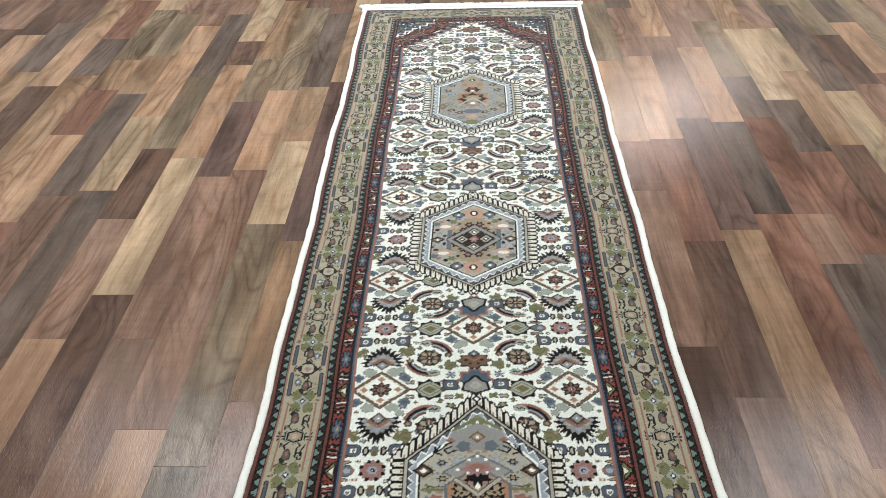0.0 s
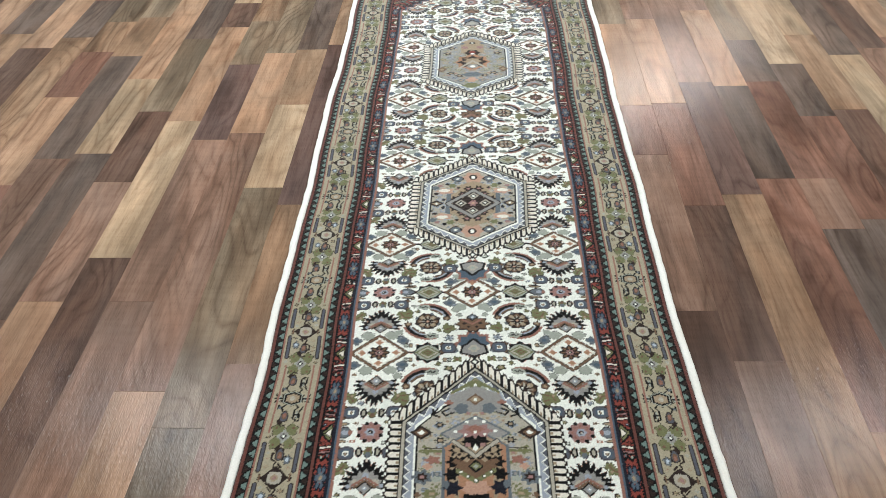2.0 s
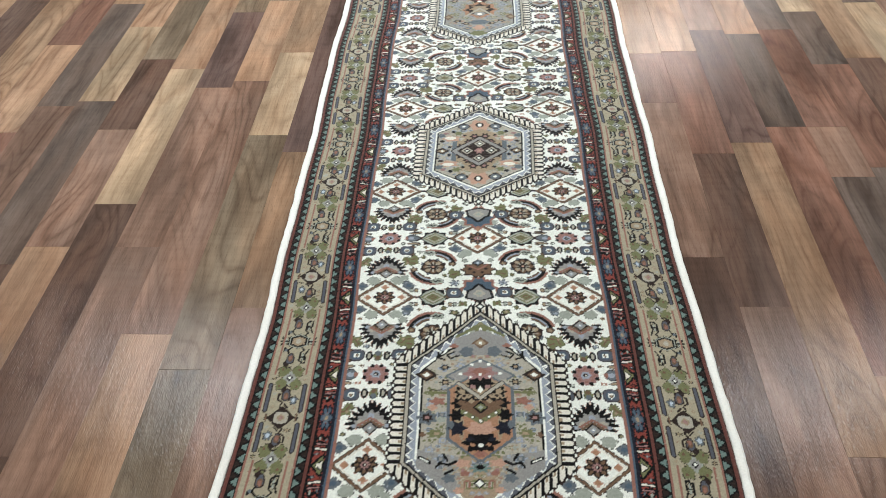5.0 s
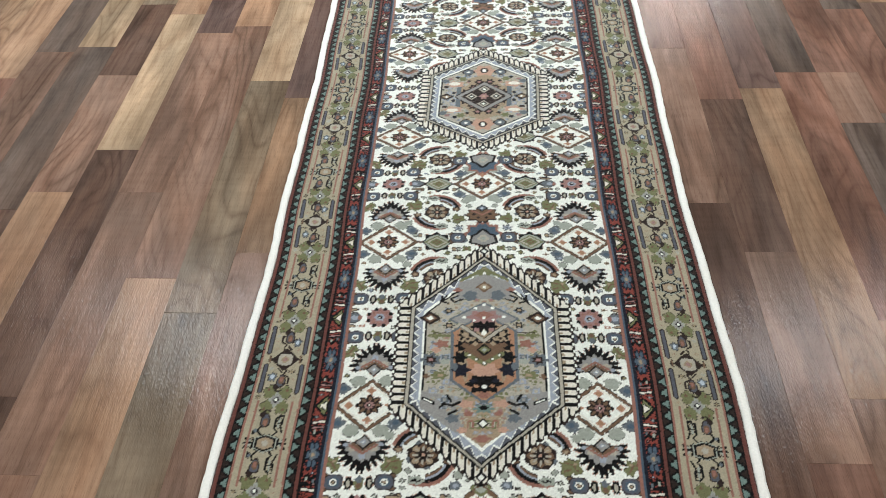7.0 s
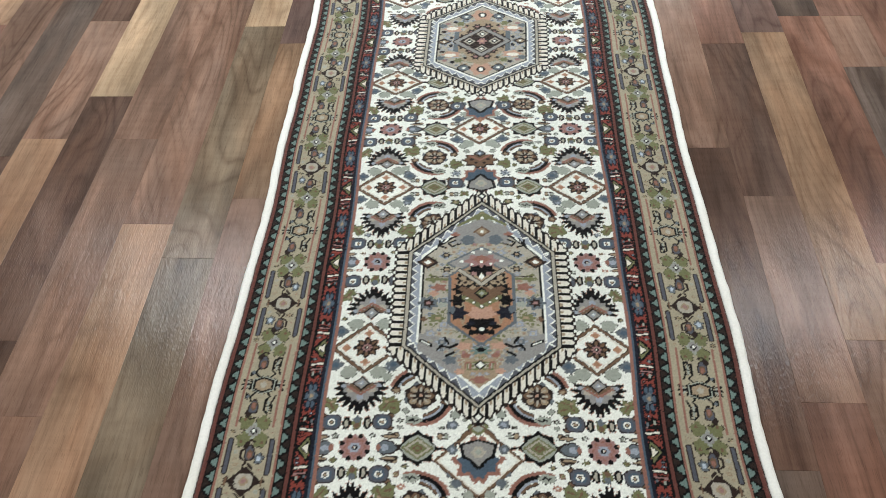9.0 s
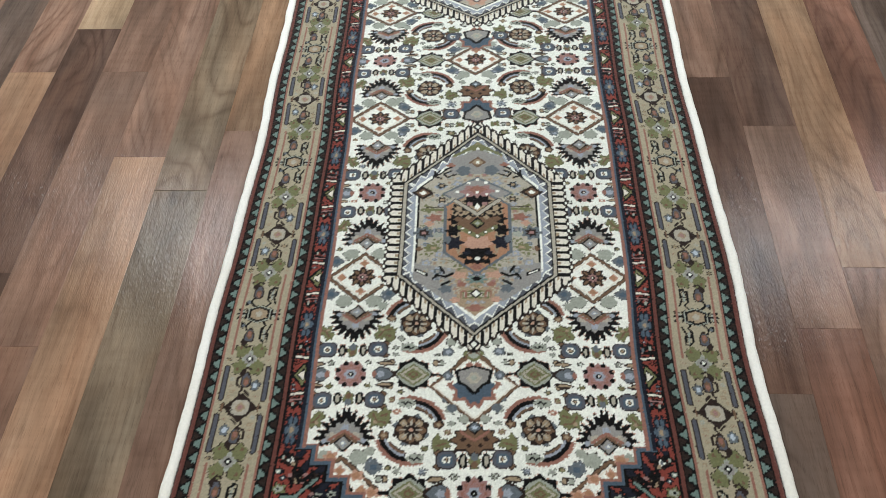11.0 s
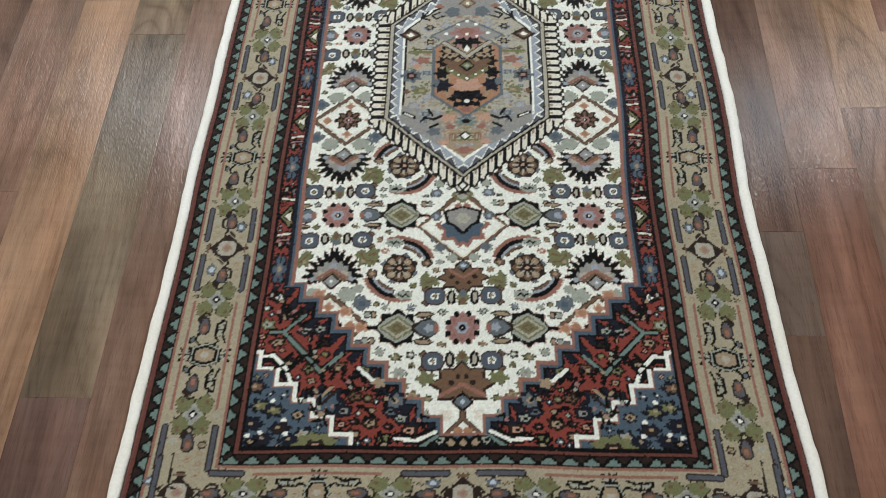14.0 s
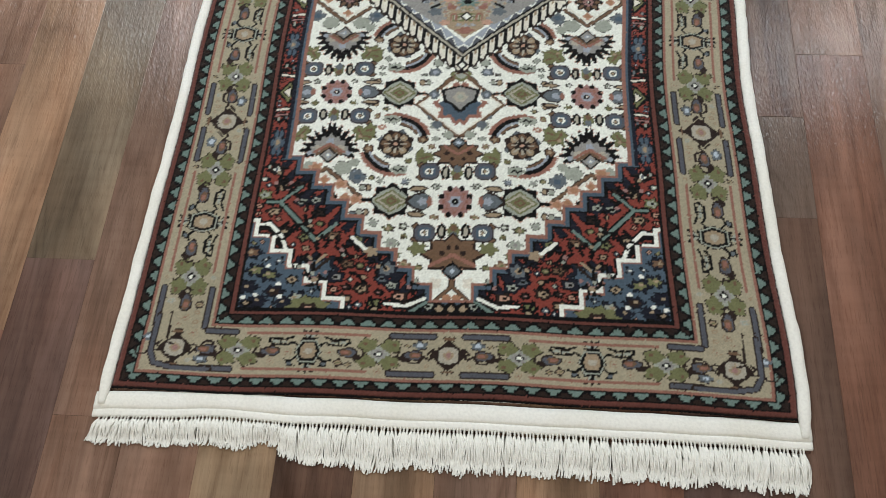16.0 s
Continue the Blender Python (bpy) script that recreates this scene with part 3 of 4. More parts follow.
mid.lobes((62, 650), 9, 6, "sage", 5, 0.3).lobes((70, 624), 15, 9, "olive", 6, 0.35).lobes((68, 624), 5, 3, "tan").lobes((90, 622), 7, 5, "brown", 4, 0.4)
# the inner hexagon: slate line, orange band, dark ground
mid.fill([(0, 744), (53, 710), (53, 614), (0, 572)], "slate").fill([(0, 740), (49, 708), (49, 617), (0, 577)], "orange").fill([(0, 738), (40, 712), (40, 640), (30, 612), (0, 592)], "tan")
mid.lobes((0, 738), 30, 16, "rose", 7, 0.3).lobes((0, 742), 16, 8, "coral", 5, 0.3).lobes((0, 736), 3.4, 3, "ivory").lobes((16, 731), 2.6, 2.4, "ivory")
for x, y in ((28, 702), (32, 680), (15, 682), (8, 718)):
    mid.spiky((x, y), 17, 14, "black", 7, 0.4)
mid.lobes((26, 694), 9, 7, "tan", 5, 0.4).lobes((12, 712), 5, 4, "rose").lobes((26, 694), 3, 2.4, "umber")
mid.spiky((0, 634), 40, 30, "orange", 8, 0.32).spiky((0, 632), 26, 18, "salmon", 7, 0.3)
mid.spiky((36, 634), 17, 16, "navy", 6, 0.42).spiky((38, 658), 14, 14, "black", 6, 0.42).lobes((46, 640), 4, 8, "slate")
mid.fill([(-34, 672), (0, 650), (34, 672), (20, 684), (-20, 684)], "brown").lobes((30, 703), 7, 6, "tan", 5, 0.3).lobes((30, 681), 8, 6, "brown", 5, 0.3).lobes((14, 684), 5, 5, "tan", 4, 0.3).stroke([(28, 664), (0, 645)], 8, "olive")
for x, y in ((24, 662), (12, 654), (0, 646)):
    mid.rhomb((x, y), 4, 3.6, "black").rhomb((x, y), 2.6, 2.4, "ivory")
mid.rhomb((0, 672), 13, 12, "black").rhomb((0, 672), 9, 8, "olive").rhomb((0, 672), 4, 4, "sage")
mid.stroke([(35, 719), (0, 690)], 8.4, "umber").stroke([(35, 719), (0, 690)], 6, "greige").rhomb((0, 706), 5, 7, "ivory")
mid.spiky((0, 608), 32, 21, "black", 7, 0.36).lobes((17, 614), 6, 4, "navy").lobes((12, 604), 4, 3, "orange").lobes((0, 603), 4, 4, "ivory").lobes((0, 588), 12, 6, "coral", 5, 0.3)
# below the hexagon
mid.lobes((27, 572), 15, 8, "salmon", 5, 0.4).lobes((0, 564), 18, 9, "teal", 7, 0.4).spiky((0, 566), 9, 5, "black", 5, 0.4).lobes((22, 556), 7, 4, "coral")
for pts in ([(36, 576), (48, 570), (60, 574), (66, 566)], [(50, 578), (56, 588)], [(40, 562), (52, 556)]):
    mid.stroke(pts, 4, "black")
mid.stroke([(76, 574), (92, 582)], 6, "black").stroke([(78, 575), (90, 581)], 2.6, "ivory").lobes((46, 548), 11, 8, "slate", 5, 0.3)
mid.rhomb((0, 539), 9, 9, "black").rhomb((0, 539), 5.4, 6, "ivory").stroke([(14, 532), (15, 543), (22, 543), (22, 532)], 2.6, "coral").lobes((0, 514), 14, 7, "coral", 5, 0.35).lobes((30, 528), 9, 6, "salmon", 5, 0.3)

depth = medallion(3, 1183, 1262, 1428, 1511, "greige")
mottled(depth, 3)
mid = Pen(0, 1346)
for s in (-1, 1):
    mid.lobes((0, s * 96), 26, 24, "salmon", 6, 0.25).lobes((0, s * 98), 9, 10, "umber").lobes((0, s * 98), 5, 6, "ivory").lobes((36, s * 92), 15, 13, "umber", 4, 0.2).lobes((36, s * 92), 11, 9, "slate").lobes((36, s * 92), 4, 3, "ivory")
    mid.fill([(0, s * 84), (44, s * 60), (0, s * 40)], "tan").lobes((64, s * 46), 22, 12, "salmon", 5, 0.3).lobes((66, s * 48), 13, 6, "cream").lobes((86, s * 58), 10, 8, "slate", 5, 0.3).spiky((48, s * 66), 12, 10, "olive", 6, 0.4)
    mid.lobes((60, s * 72), 5, 4, "black").lobes((84, s * 36), 6, 4, "umber").lobes((92, s * 26), 4, 3, "black").lobes((34, s * 58), 5, 3, "black").lobes((76, s * 66), 6, 4, "rose")
mid.fill([(44, -40), (60, -34), (60, 34), (44, 40)], "slate").fill([(42, -40), (50, -36), (50, 36), (42, 40)], "tan")
mid.lobes((66, 14), 4, 5, "navy").lobes((66, -14), 4, 5, "navy").rhomb((82, 0), 17, 12, "umber").rhomb((82, 0), 10, 7, "tan").lobes((82, 0), 3, 3, "ivory")
mid.fill([(0, 62), (30, 52), (48, 26), (48, -26), (30, -52), (0, -62)], "tan")
for s in (-1, 1):
    for x, y in ((24, 34), (40, 16), (12, 54)):
        mid.spiky((x, s * y), 12, 13, "umber", 6, 0.4).lobes((x, s * y), 4, 4, "rose")
mid.stroke([(0, 48), (56, 0), (0, -48)], 12, "umber").stroke([(0, 48), (56, 0), (0, -48)], 8, "grey").fill([(0, 40), (46, 0), (0, -40)], "umber")
for x, y in ((0, 26), (0, -26), (27, 0)):
    mid.rhomb((x, y), 13, 13, "greige").rhomb((x, y), 8, 8, "black").rhomb((x, y), 4, 4, "ivory")
mid.lobes((0, 0), 11, 12, "rose", 6, 0.3).lobes((0, 0), 4, 4, "salmon")

depth = medallion(4, 1827, 1912, 2100, 2184, "grey")
mottled(depth, 4)
mid = Pen(0, 2006)
mid.fill([(0, 150), (34, 126), (34, 60), (0, 40)], "tan").lobes((0, 120), 9, 8, "umber").lobes((0, 120), 4, 4, "ivory").lobes((22, 92), 12, 10, "rose", 5, 0.3).lobes((30, 118), 8, 6, "slate")
mid.spiky((0, 58), 26, 20, "umber", 6, 0.3).lobes((0, 62), 9, 8, "red").lobes((0, 52), 6, 5, "ivory")
mid.spiky((0, 2), 52, 48, "orange", 9, 0.2).spiky((0, 2), 44, 40, "umber", 8, 0.3).spiky((0, 6), 30, 26, "tan", 7, 0.35).stroke([(-4, 14), (40, -36)], 7, "greige").lobes((18, 26), 9, 8, "brown", 5, 0.4).lobes((0, -22), 16, 12, "grey").lobes((0, -24), 7, 6, "ivory")
for x, y, c in ((72, 56, "umber"), (60, 88, "black"), (84, 20, "olive"), (76, -28, "olive"), (60, -62, "black"), (36, -76, "umber"), (30, -104, "slate")):
    mid.spiky((x, y), 14, 10, c, 5, 0.45).lobes((x, y), 5, 4, "tan")
mid.rhomb((86, -40), 14, 16, "brown").rhomb((86, -40), 7, 8, "tan").lobes((0, -70), 30, 14, "slate", 6, 0.2).lobes((0, -100), 18, 14, "salmon", 5, 0.3).lobes((0, -132), 26, 14, "olive", 5, 0.2)


# stepped corner pieces, red and blue
def corner(number, s):
    v = GV if s > 0 else 2668 - GV

    def below(d, u0=0.0, v0=107.0, run=22.5, rise=22.3, least=107.0):
        return (v + d < np.maximum(least, v0 + rise * np.floor((GU - u0 - d) / run))) & (GU - d > u0)

    inside = (below(0) | (v < 107)) & (v < 305) & (GU < 258)
    for d, c in ((0, "coral"), (4, "blue"), (8.5, "black"), (11, "red")):
        knots[inside & (below(d) | (v + d < 107))] = CODE[c]
    region[inside] = number
    knots[inside & below(11) & ~below(22) & ((GU / 23 + v / 31) % 1 < 0.5)] = CODE["navy"]
    at = lambda x, y: Pen(x, y if s > 0 else 2668 - y, 1, s)
    # red ground: twigs, leaves and small flowers
    for x, y, c, e in ((236, 284, "ivory", "umber"), (246, 246, "sage", "olive"), (226, 262, "tan", "umber"), (230, 222, "tan", "umber"), (204, 262, "umber", "black"), (196, 236, "sage", "navy"), (178, 238, "sage", "navy"), (172, 220, "umber", "black"),
                       (210, 196, "umber", "black"), (186, 186, "olive", "umber"), (150, 188, "brown", "umber"), (118, 184, "olive", "navy"), (128, 150, "brown", "umber"), (96, 158, "navy", "black"), (84, 132, "slate", "navy"),
                       (108, 118, "tan", "umber"), (62, 110, "salmon", "umber"), (72, 124, "sage", "navy"), (40, 104, "umber", "black"), (92, 100, "olive", "black"), (128, 104, "tan", "umber"), (140, 132, "grey", "navy"), (26, 98, "sage", "black"), (12, 94, "sage", "navy"), (52, 96, "red", "umber"), (156, 128, "tan", "umber")):
        at(x, y).spiky((0, 0), 12, 8.5, e, 5, 0.4).lobes((0, 0), 7, 4.6, c, 5, 0.4).lobes((1, 0), 2.4, 2, "black")
    at(0, 0).stroke([(224, 236), (172, 182)], 8, "black").stroke([(224, 236), (172, 182), (148, 204)], 4.5, "teal").stroke([(224, 236), (200, 258)], 4, "teal").stroke([(224, 236), (240, 236)], 4, "teal")
    at(168, 142).spiky((0, 0), 34, 24, "navy", 8, 0.3).spiky((0, 0), 26, 18, "blue", 8, 0.3).stroke([(-18, 16), (0, -2), (18, 16)], 4, "umber").stroke([(-12, 20), (0, 8), (12, 20)], 3, "tan")
    for x, y in ((-14, -4), (14, -4), (0, -12), (-6, -8), (7, -9)):
        at(168, 142).lobes((x, y), 2.6, 2.4, "rose")
    at(112, 172).stroke([(14, 14), (2, 4), (-10, -6)], 5, "ivory").stroke([(18, 10), (4, -2)], 4, "black").lobes((-12, -4), 10, 8, "tan", 5, 0.4)
    at(80, 146).spiky((0, 0), 17, 15, "navy", 8, 0.3).spiky((0, 0), 12, 10, "slate", 7, 0.3).lobes((0, 0), 4, 4, "tan")
    at(60, 106).stroke([(-28, 2), (-6, -8), (18, -6)], 4, "ivory").stroke([(-28, 8), (-6, -2), (18, 0)], 3, "black")
    at(232, 196).stroke([(20, 6), (0, 8), (-18, -10), (-24, -26)], 5, "ivory").stroke([(20, 2), (2, 4), (-14, -13), (-20, -28)], 5, "black")
    for x in (0, 14):
        at(x, 95).lobes((0, 0), 9, 8, "black").lobes((0, 0), 5, 5, "tan", 4, 0.3)
    at(0, 0).stroke([(30, 103), (52, 88)], 7, "black").stroke([(30, 103), (52, 88)], 4, "teal")
    # blue corner behind a stepped ivory line
    for d, c in ((-7.5, "ivory"), (-3, "coral"), (-1, "blue")):
        knots[inside & below(d, 134, 99, 24, 21, 0) & below(20)] = CODE[c]
    blue = inside & below(-1, 134, 99, 24, 21, 0)
    for x, y, c in ((214, 112, "umber"), (240, 140, "olive"), (200, 98, "navy"), (232, 100, "navy"), (246, 118, "navy"), (248, 164, "brown"), (222, 134, "olive"), (186, 104, "sage"), (244, 96, "black")):
        at(x, y).spiky((0, 0), 15, 10, "navy", 6, 0.4).lobes((0, 0), 9, 6, c, 5, 0.4).lobes((2, 1), 3, 2, "tan")
    at(170, 92).spiky((0, 0), 28, 16, "olive", 9, 0.25).spiky((0, -2), 16, 9, "umber", 6, 0.3).lobes((0, -2), 5, 3, "salmon")
    for x, y in ((210, 122), (236, 108), (226, 146), (206, 106), (250, 104)):
        at(x, y).lobes((0, 0), 3.4, 2.6, "ivory")
    # black tendrils over the red
    r = np.random.default_rng(140 + number)
    for x, y in zip(r.uniform(30, 250, 64), r.uniform(92, 290, 64)):
        if y < 80 + x * 0.9 and not (x > 130 and y < 96 + (x - 134) * 0.9):
            a = r.uniform(0, 6.28)
            c, e = 13 * math.cos(a), 11 * math.sin(a)
            at(x, y).stroke([(-c, -e), (0, 0), (c * 0.6 - e * 0.5, e * 0.6 + c * 0.5), (-e * 0.9, c * 0.9)], 3.4, "black").lobes((c * 0.3, e * 0.3), 3, 2.6, ("tan", "sage", "rose")[int(r.integers(3))])
    lit = [("black", "tan", "umber"), ("navy", "sage", "ivory"), ("umber", "olive", "tan"), ("black", "umber", "rose"), ("navy", "slate", "ivory"), ("black", "salmon", "umber")]
    zone = inside & (below(11) | (v < 96))
    for radius, seed in ((10, 20), (6.6, 30), (4.6, 40)):
        sprinkle(zone & ~blue, ["red"], radius, lit, seed + number)
        sprinkle(zone & blue, ["blue"], radius, lit, seed + number + 3)
    outlined(("ivory", "teal", "blue"), "black", zone, 0.8, 60 + number, "red")
    outlined(("tan", "sage", "salmon", "umber", "olive", "slate", "navy", "black", "brown"), "black", zone, 0.8, 70 + number, "red")
    outlined(("tan", "sage", "olive", "umber", "navy", "brown"), "black", zone, 0.6, 75 + number, "blue")
    knots[(v < 92) & (v > 84) & (GU < 258)] = CODE["black"]


corner(5, 1)
corner(6, -1)

# side bands: red line, blue line, navy line, and the narrow red flower border
straight = (GV > 300) & (GV < 2372)
for limit, c in ((220, "coral"), (224.5, "blue"), (229.5, "navy"), (233.5, "red"), (253.5, "black")):
    knots[straight & (GU >= limit)] = CODE[c]
region[straight & (GU >= 229)] = 7
centres = [(a + b) / 2 for a, b in zip(ROWS, ROWS[1:])]
for n, y in enumerate(sorted(ROWS + centres + [325, 2356])):
    p = Pen(243.5, y, 0.8, 0.9)
    if y in ROWS:
        p.fill([(-13, 0), (-9, 22), (13, 3), (13, -3), (-9, -22)], "black").fill([(-11, 0), (-8, 18), (10, 0), (-8, -18)], "olive").fill([(-10, 0), (-8, 11), (6, 0), (-8, -11)], "black").fill([(-9, 0), (-7, 8), (3, 0), (-7, -8)], "cream")
        for s in (-1, 1):
            p.stroke([(-11, s * 30), (11, s * 32)], 6, "black").stroke([(-10, s * 30), (10, s * 32)], 3, "cream").stroke([(-11, s * 40), (11, s * 42)], 5, "black").stroke([(-10, s * 40), (10, s * 42)], 2.4, "rose")
    else:
        p = Pen(243.5, y, 0.82, 1.2)
        for a in range(6):
            p.lobes((9 * math.cos(a * 1.047), 14 * math.sin(a * 1.047)), 6, 8, "navy", 4, 0.25).lobes((8 * math.cos(a * 1.047), 13 * math.sin(a * 1.047)), 3.2, 4.6, "blue")
        p.lobes((0, 0), 6, 8, "slate").lobes((0, 0), 3, 3.4, "tan")
        for s in (-1, 1):
            p.stroke([(-10, s * 28), (-3, s * 32), (3, s * 26), (10, s * 32)], 4, "black").stroke([(-6, s * 38), (8, s * 36)], 3.4, "black").lobes((5, s * 31), 2.6, 2.6, "sage").lobes((-8, s * 34), 2.4, 2.4, "slate")

band = straight & (GU >= 233.5) & (GU < 253.5)
for radius, seed in ((5.2, 80), (3.6, 81)):
    sprinkle(band, ["red"], radius, [("black", "umber", "rose"), ("navy", "slate", "sage"), ("black", "red", "red"), ("navy", "blue", "pale")], seed)
outlined(("navy", "cream", "black"), "black", band, 0.5, 83, "red")

# the frame: outer guard, broad beige border, inner guard; its ends are woven closer
side_in = HALF - GU
end_in = np.minimum(GV - V0, V1 - GV) * 1.25
inset = np.minimum(side_in, end_in)
frame_zone = inset < 130
for limit, c in ((0, "black"), (3, "redbrown"), (9.3, "black"), (11, "umber"), (22, "black"), (24.3, "coral"), (28, "beige"), (102, "coral"), (105.5, "black"), (107.5, "umber"), (119.5, "black"), (121.5, "redbrown"), (127, "black")):
    knots[frame_zone & (inset >= limit)] = CODE[c]
on_side = side_in <= end_in
tri = np.abs(np.where(on_side, GV / 19.6, GU / 24.0 + 0.5) % 1 - 0.5) * 2
h_out, h_in = (inset - 10.6) / 12.4, (inset - 107) / 13
notch = 0.1 * (np.floor(inset / 2) % 2)
for h, zone in ((h_out, (h_out > 0) & (h_out < 1)), (1 - h_in, (h_in > 0) & (h_in < 1))):
    knots[frame_zone & zone & (tri < h * 0.95 + notch + 0.2)] = CODE["black"]
    knots[frame_zone & zone & (tri < h * 1.02 + notch - 0.2)] = CODE["teal"]
region[inset < 28] = 8
region[(inset >= 28) & (inset < 102)] = 9
region[(inset >= 102) & (inset < 130)] = 10


def border_flower(p):
    for s in (-1, 1):
        for q in (-1, 1):
            p.lobes((s * 13, q * 12), 13, 11.5, "olive", 5, 0.25).lobes((s * 17, q * 15), 3, 2.6, "brown", 3, 0.3)
    p.lobes((0, 0), 14, 12, "sage", 4, 0.5).lobes((0, 0), 10, 9, "grey", 8, 0.3).lobes((0, 0), 5.6, 5.4, "black", 4, 0.3).lobes((0, 0), 2.4, 2.4, "ivory")


def border_leaf(p, s):
    """Paisley leaf with a rosy heart and a curled tip."""
    p.lobes((0, 0), 13.5, 8.5, "umber", 3, 0.18).lobes((s * 10, 6), 6, 5, "umber").lobes((0, 0.5), 11, 6.4, "steel", 3, 0.15).lobes((-2 * s, 0), 7, 4.6, "brown").lobes((-3 * s, 0), 4.4, 3, "coral")
    p.stroke([(s * 14, 8), (s * 19, 2), (s * 17, -4)], 2.6, "umber")


def border_cross(p):
    """Six-sided flower with crossed ends and double hooks on its inner side."""
    for q in (-1, 1):
        p.lobes((0, q * 25), 6, 6, "sage", 4, 0.2)
        p.stroke([(-8, q * 20), (0, q * 16), (8, q * 20)], 2.6, "black").stroke([(-8, q * 31), (0, q * 25), (8, q * 31)], 3, "black").stroke([(0, q * 16), (0, q * 32)], 2.6, "black")
    for s in (-1, 1):
        p.stroke([(s * 12, 8), (s * 20, 16), (s * 27, 13)], 2.8, "black").stroke([(s * 15, 22), (s * 22, 22)], 2.6, "black").lobes((s * 20, 19), 3, 2.4, "slate")
        p.stroke([(s * 12, -8), (s * 19, -14), (s * 25, -9), (s * 42, -9), (s * 45, -14)], 2.8, "black").stroke([(s * 18, -22), (s * 28, -18), (s * 46, -20), (s * 47, -14)], 2.8, "black")
        p.stroke([(s * 27, -13.5), (s * 42, -14.5)], 2.6, "sage").stroke([(s * 34, -9), (s * 34, -19)], 2, "black")
    p.fill([(-15, 0), (-9, 17), (9, 17), (15, 0), (9, -17), (-9, -17)], "sage").fill([(-13.5, 0), (-8, 15), (8, 15), (13.5, 0), (8, -15), (-8, -15)], "black").fill([(-10, 0), (-6, 11.5), (6, 11.5), (10, 0), (6, -11.5), (-6, -11.5)], "tan").lobes((0, 0), 5, 5, "greige")


def border_diamond(p):
    """Dark lozenge flower with curled tendrils."""
    for s in (-1, 1):
        p.stroke([(s * 14, s * 2), (s * 22, s * 6), (s * 28, s * 2), (s * 34, s * 12), (s * 44, s * 12), (s * 46, s * 5)], 2.8, "umber").stroke([(s * 18, -s * 8), (s * 24, -s * 2)], 3, "umber").stroke([(0, s * 19), (0, s * 28)], 2.8, "umber").stroke([(-5, s * 25), (5, s * 25)], 2.6, "brown")
        p.lobes((s * 33, -s * 15), 9, 7, "slate", 5, 0.3).lobes((s * 33, -s * 15), 4, 3, "pale")
    p.rhomb((0, 0), 22, 24, "umber").lobes((0, 0), 17, 17, "umber", 4, 0.12, 0.78).lobes((0, 0), 13, 14, "greige", 4, 0.15, 0.78).lobes((0, 0), 7, 7.5, "tan", 4, 0.2).lobes((0, 0), 3.4, 3.6, "rose")


sprinkle_ground = (inset > 30) & (inset < 99)
DIAMONDS = [52, 356, 652, 962, 1242, 1510, 1786, 2060, 2350, 2630]
for a, b in zip(DIAMONDS, DIAMONDS[1:]):
    g = (b - a) / 8
    for y, kind in ((a, 0), (a + 2 * g, 1), (a + 4 * g, 2), (a + 6 * g, 1)):
        p = Pen(HALF - 65, y, 1, 1, True)
        if kind == 0 and y > 100:
            border_diamond(p)
        elif kind == 1:
            border_flower(p)
        elif kind == 2:
            border_cross(p)
    for q, s in ((1.1, 1), (3.0, -1), (5.0, 1), (6.9, -1)):
        border_leaf(Pen(HALF - (58 if 2 < q < 6 else 66), a + q * g, 1, 1, True), s)
    p = Pen(HALF - 65, 0)
    for q in (0.35, 6.4):
        p.stroke([(-29.5, a + q * g), (-29.5, a + (q + 1.25) * g)], 9, "umber").stroke([(-29.5, a + q * g), (-29.5, a + (q + 1.25) * g)], 5.6, "steel")
        p.stroke([(29.5, a + q * g), (29.5, a + (q + 1.25) * g)], 9, "umber").stroke([(29.5, a + q * g), (29.5, a + (q + 1.25) * g)], 5.6, "steel")
    p.stroke([(-27, a + 2.2 * g), (-27, a + 5.9 * g)], 3, "coral").stroke([(27, a + 2.2 * g), (27, a + 5.9 * g)], 3, "coral")
for y, s in ((V0 + 52, -1), (V1 - 52, 1)):
    at = lambda u: Pen(u, y, 1, s * 0.8)
    for u in (80, 244):
        border_flower(at(u))
    border_cross(at(162))
    border_diamond(at(0))
    border_diamond(at(319))
    for u, q in ((40, 1), (116, -1), (206, 1), (282, -1)):
        border_leaf(at(u), q)
    p = at(0)
    for u0, u1 in ((18, 66), (250, 284)):
        for v in (-29, 29):
            p.stroke([(u0, v), (u1, v)], 9, "umber").stroke([(u0, v), (u1, v)], 5.6, "steel")
    for v in (-27, 27):
        p.stroke([(92, v), (236, v)], 3, "coral")

outlined(("olive", "sage", "steel", "slate", "grey", "brown"), "umber", sprinkle_ground, 0.5, 95, "beige")
for y, s in ((V0, 1), (V1, -1)):
    p = Pen(HALF, y, -1, s)
    p.stroke([(38, 92), (37, 46), (44, 32), (64, 28), (110, 28)], 8, "umber").stroke([(38, 90), (37, 46), (44, 32), (64, 28), (108, 28)], 5, "steel")
    p.stroke([(52, 96), (54, 58), (62, 56)], 2.6, "umber").stroke([(96, 44), (112, 46), (116, 40)], 2.6, "umber")
for radius, seed in ((7, 90), (5, 91)):
    sprinkle(sprinkle_ground, ["beige"], radius, [("beige", "tan", "beige"), ("greige", "sage", "beige"), ("tan", "beige", "coral"), ("umber", "tan", "olive")], seed, 500)

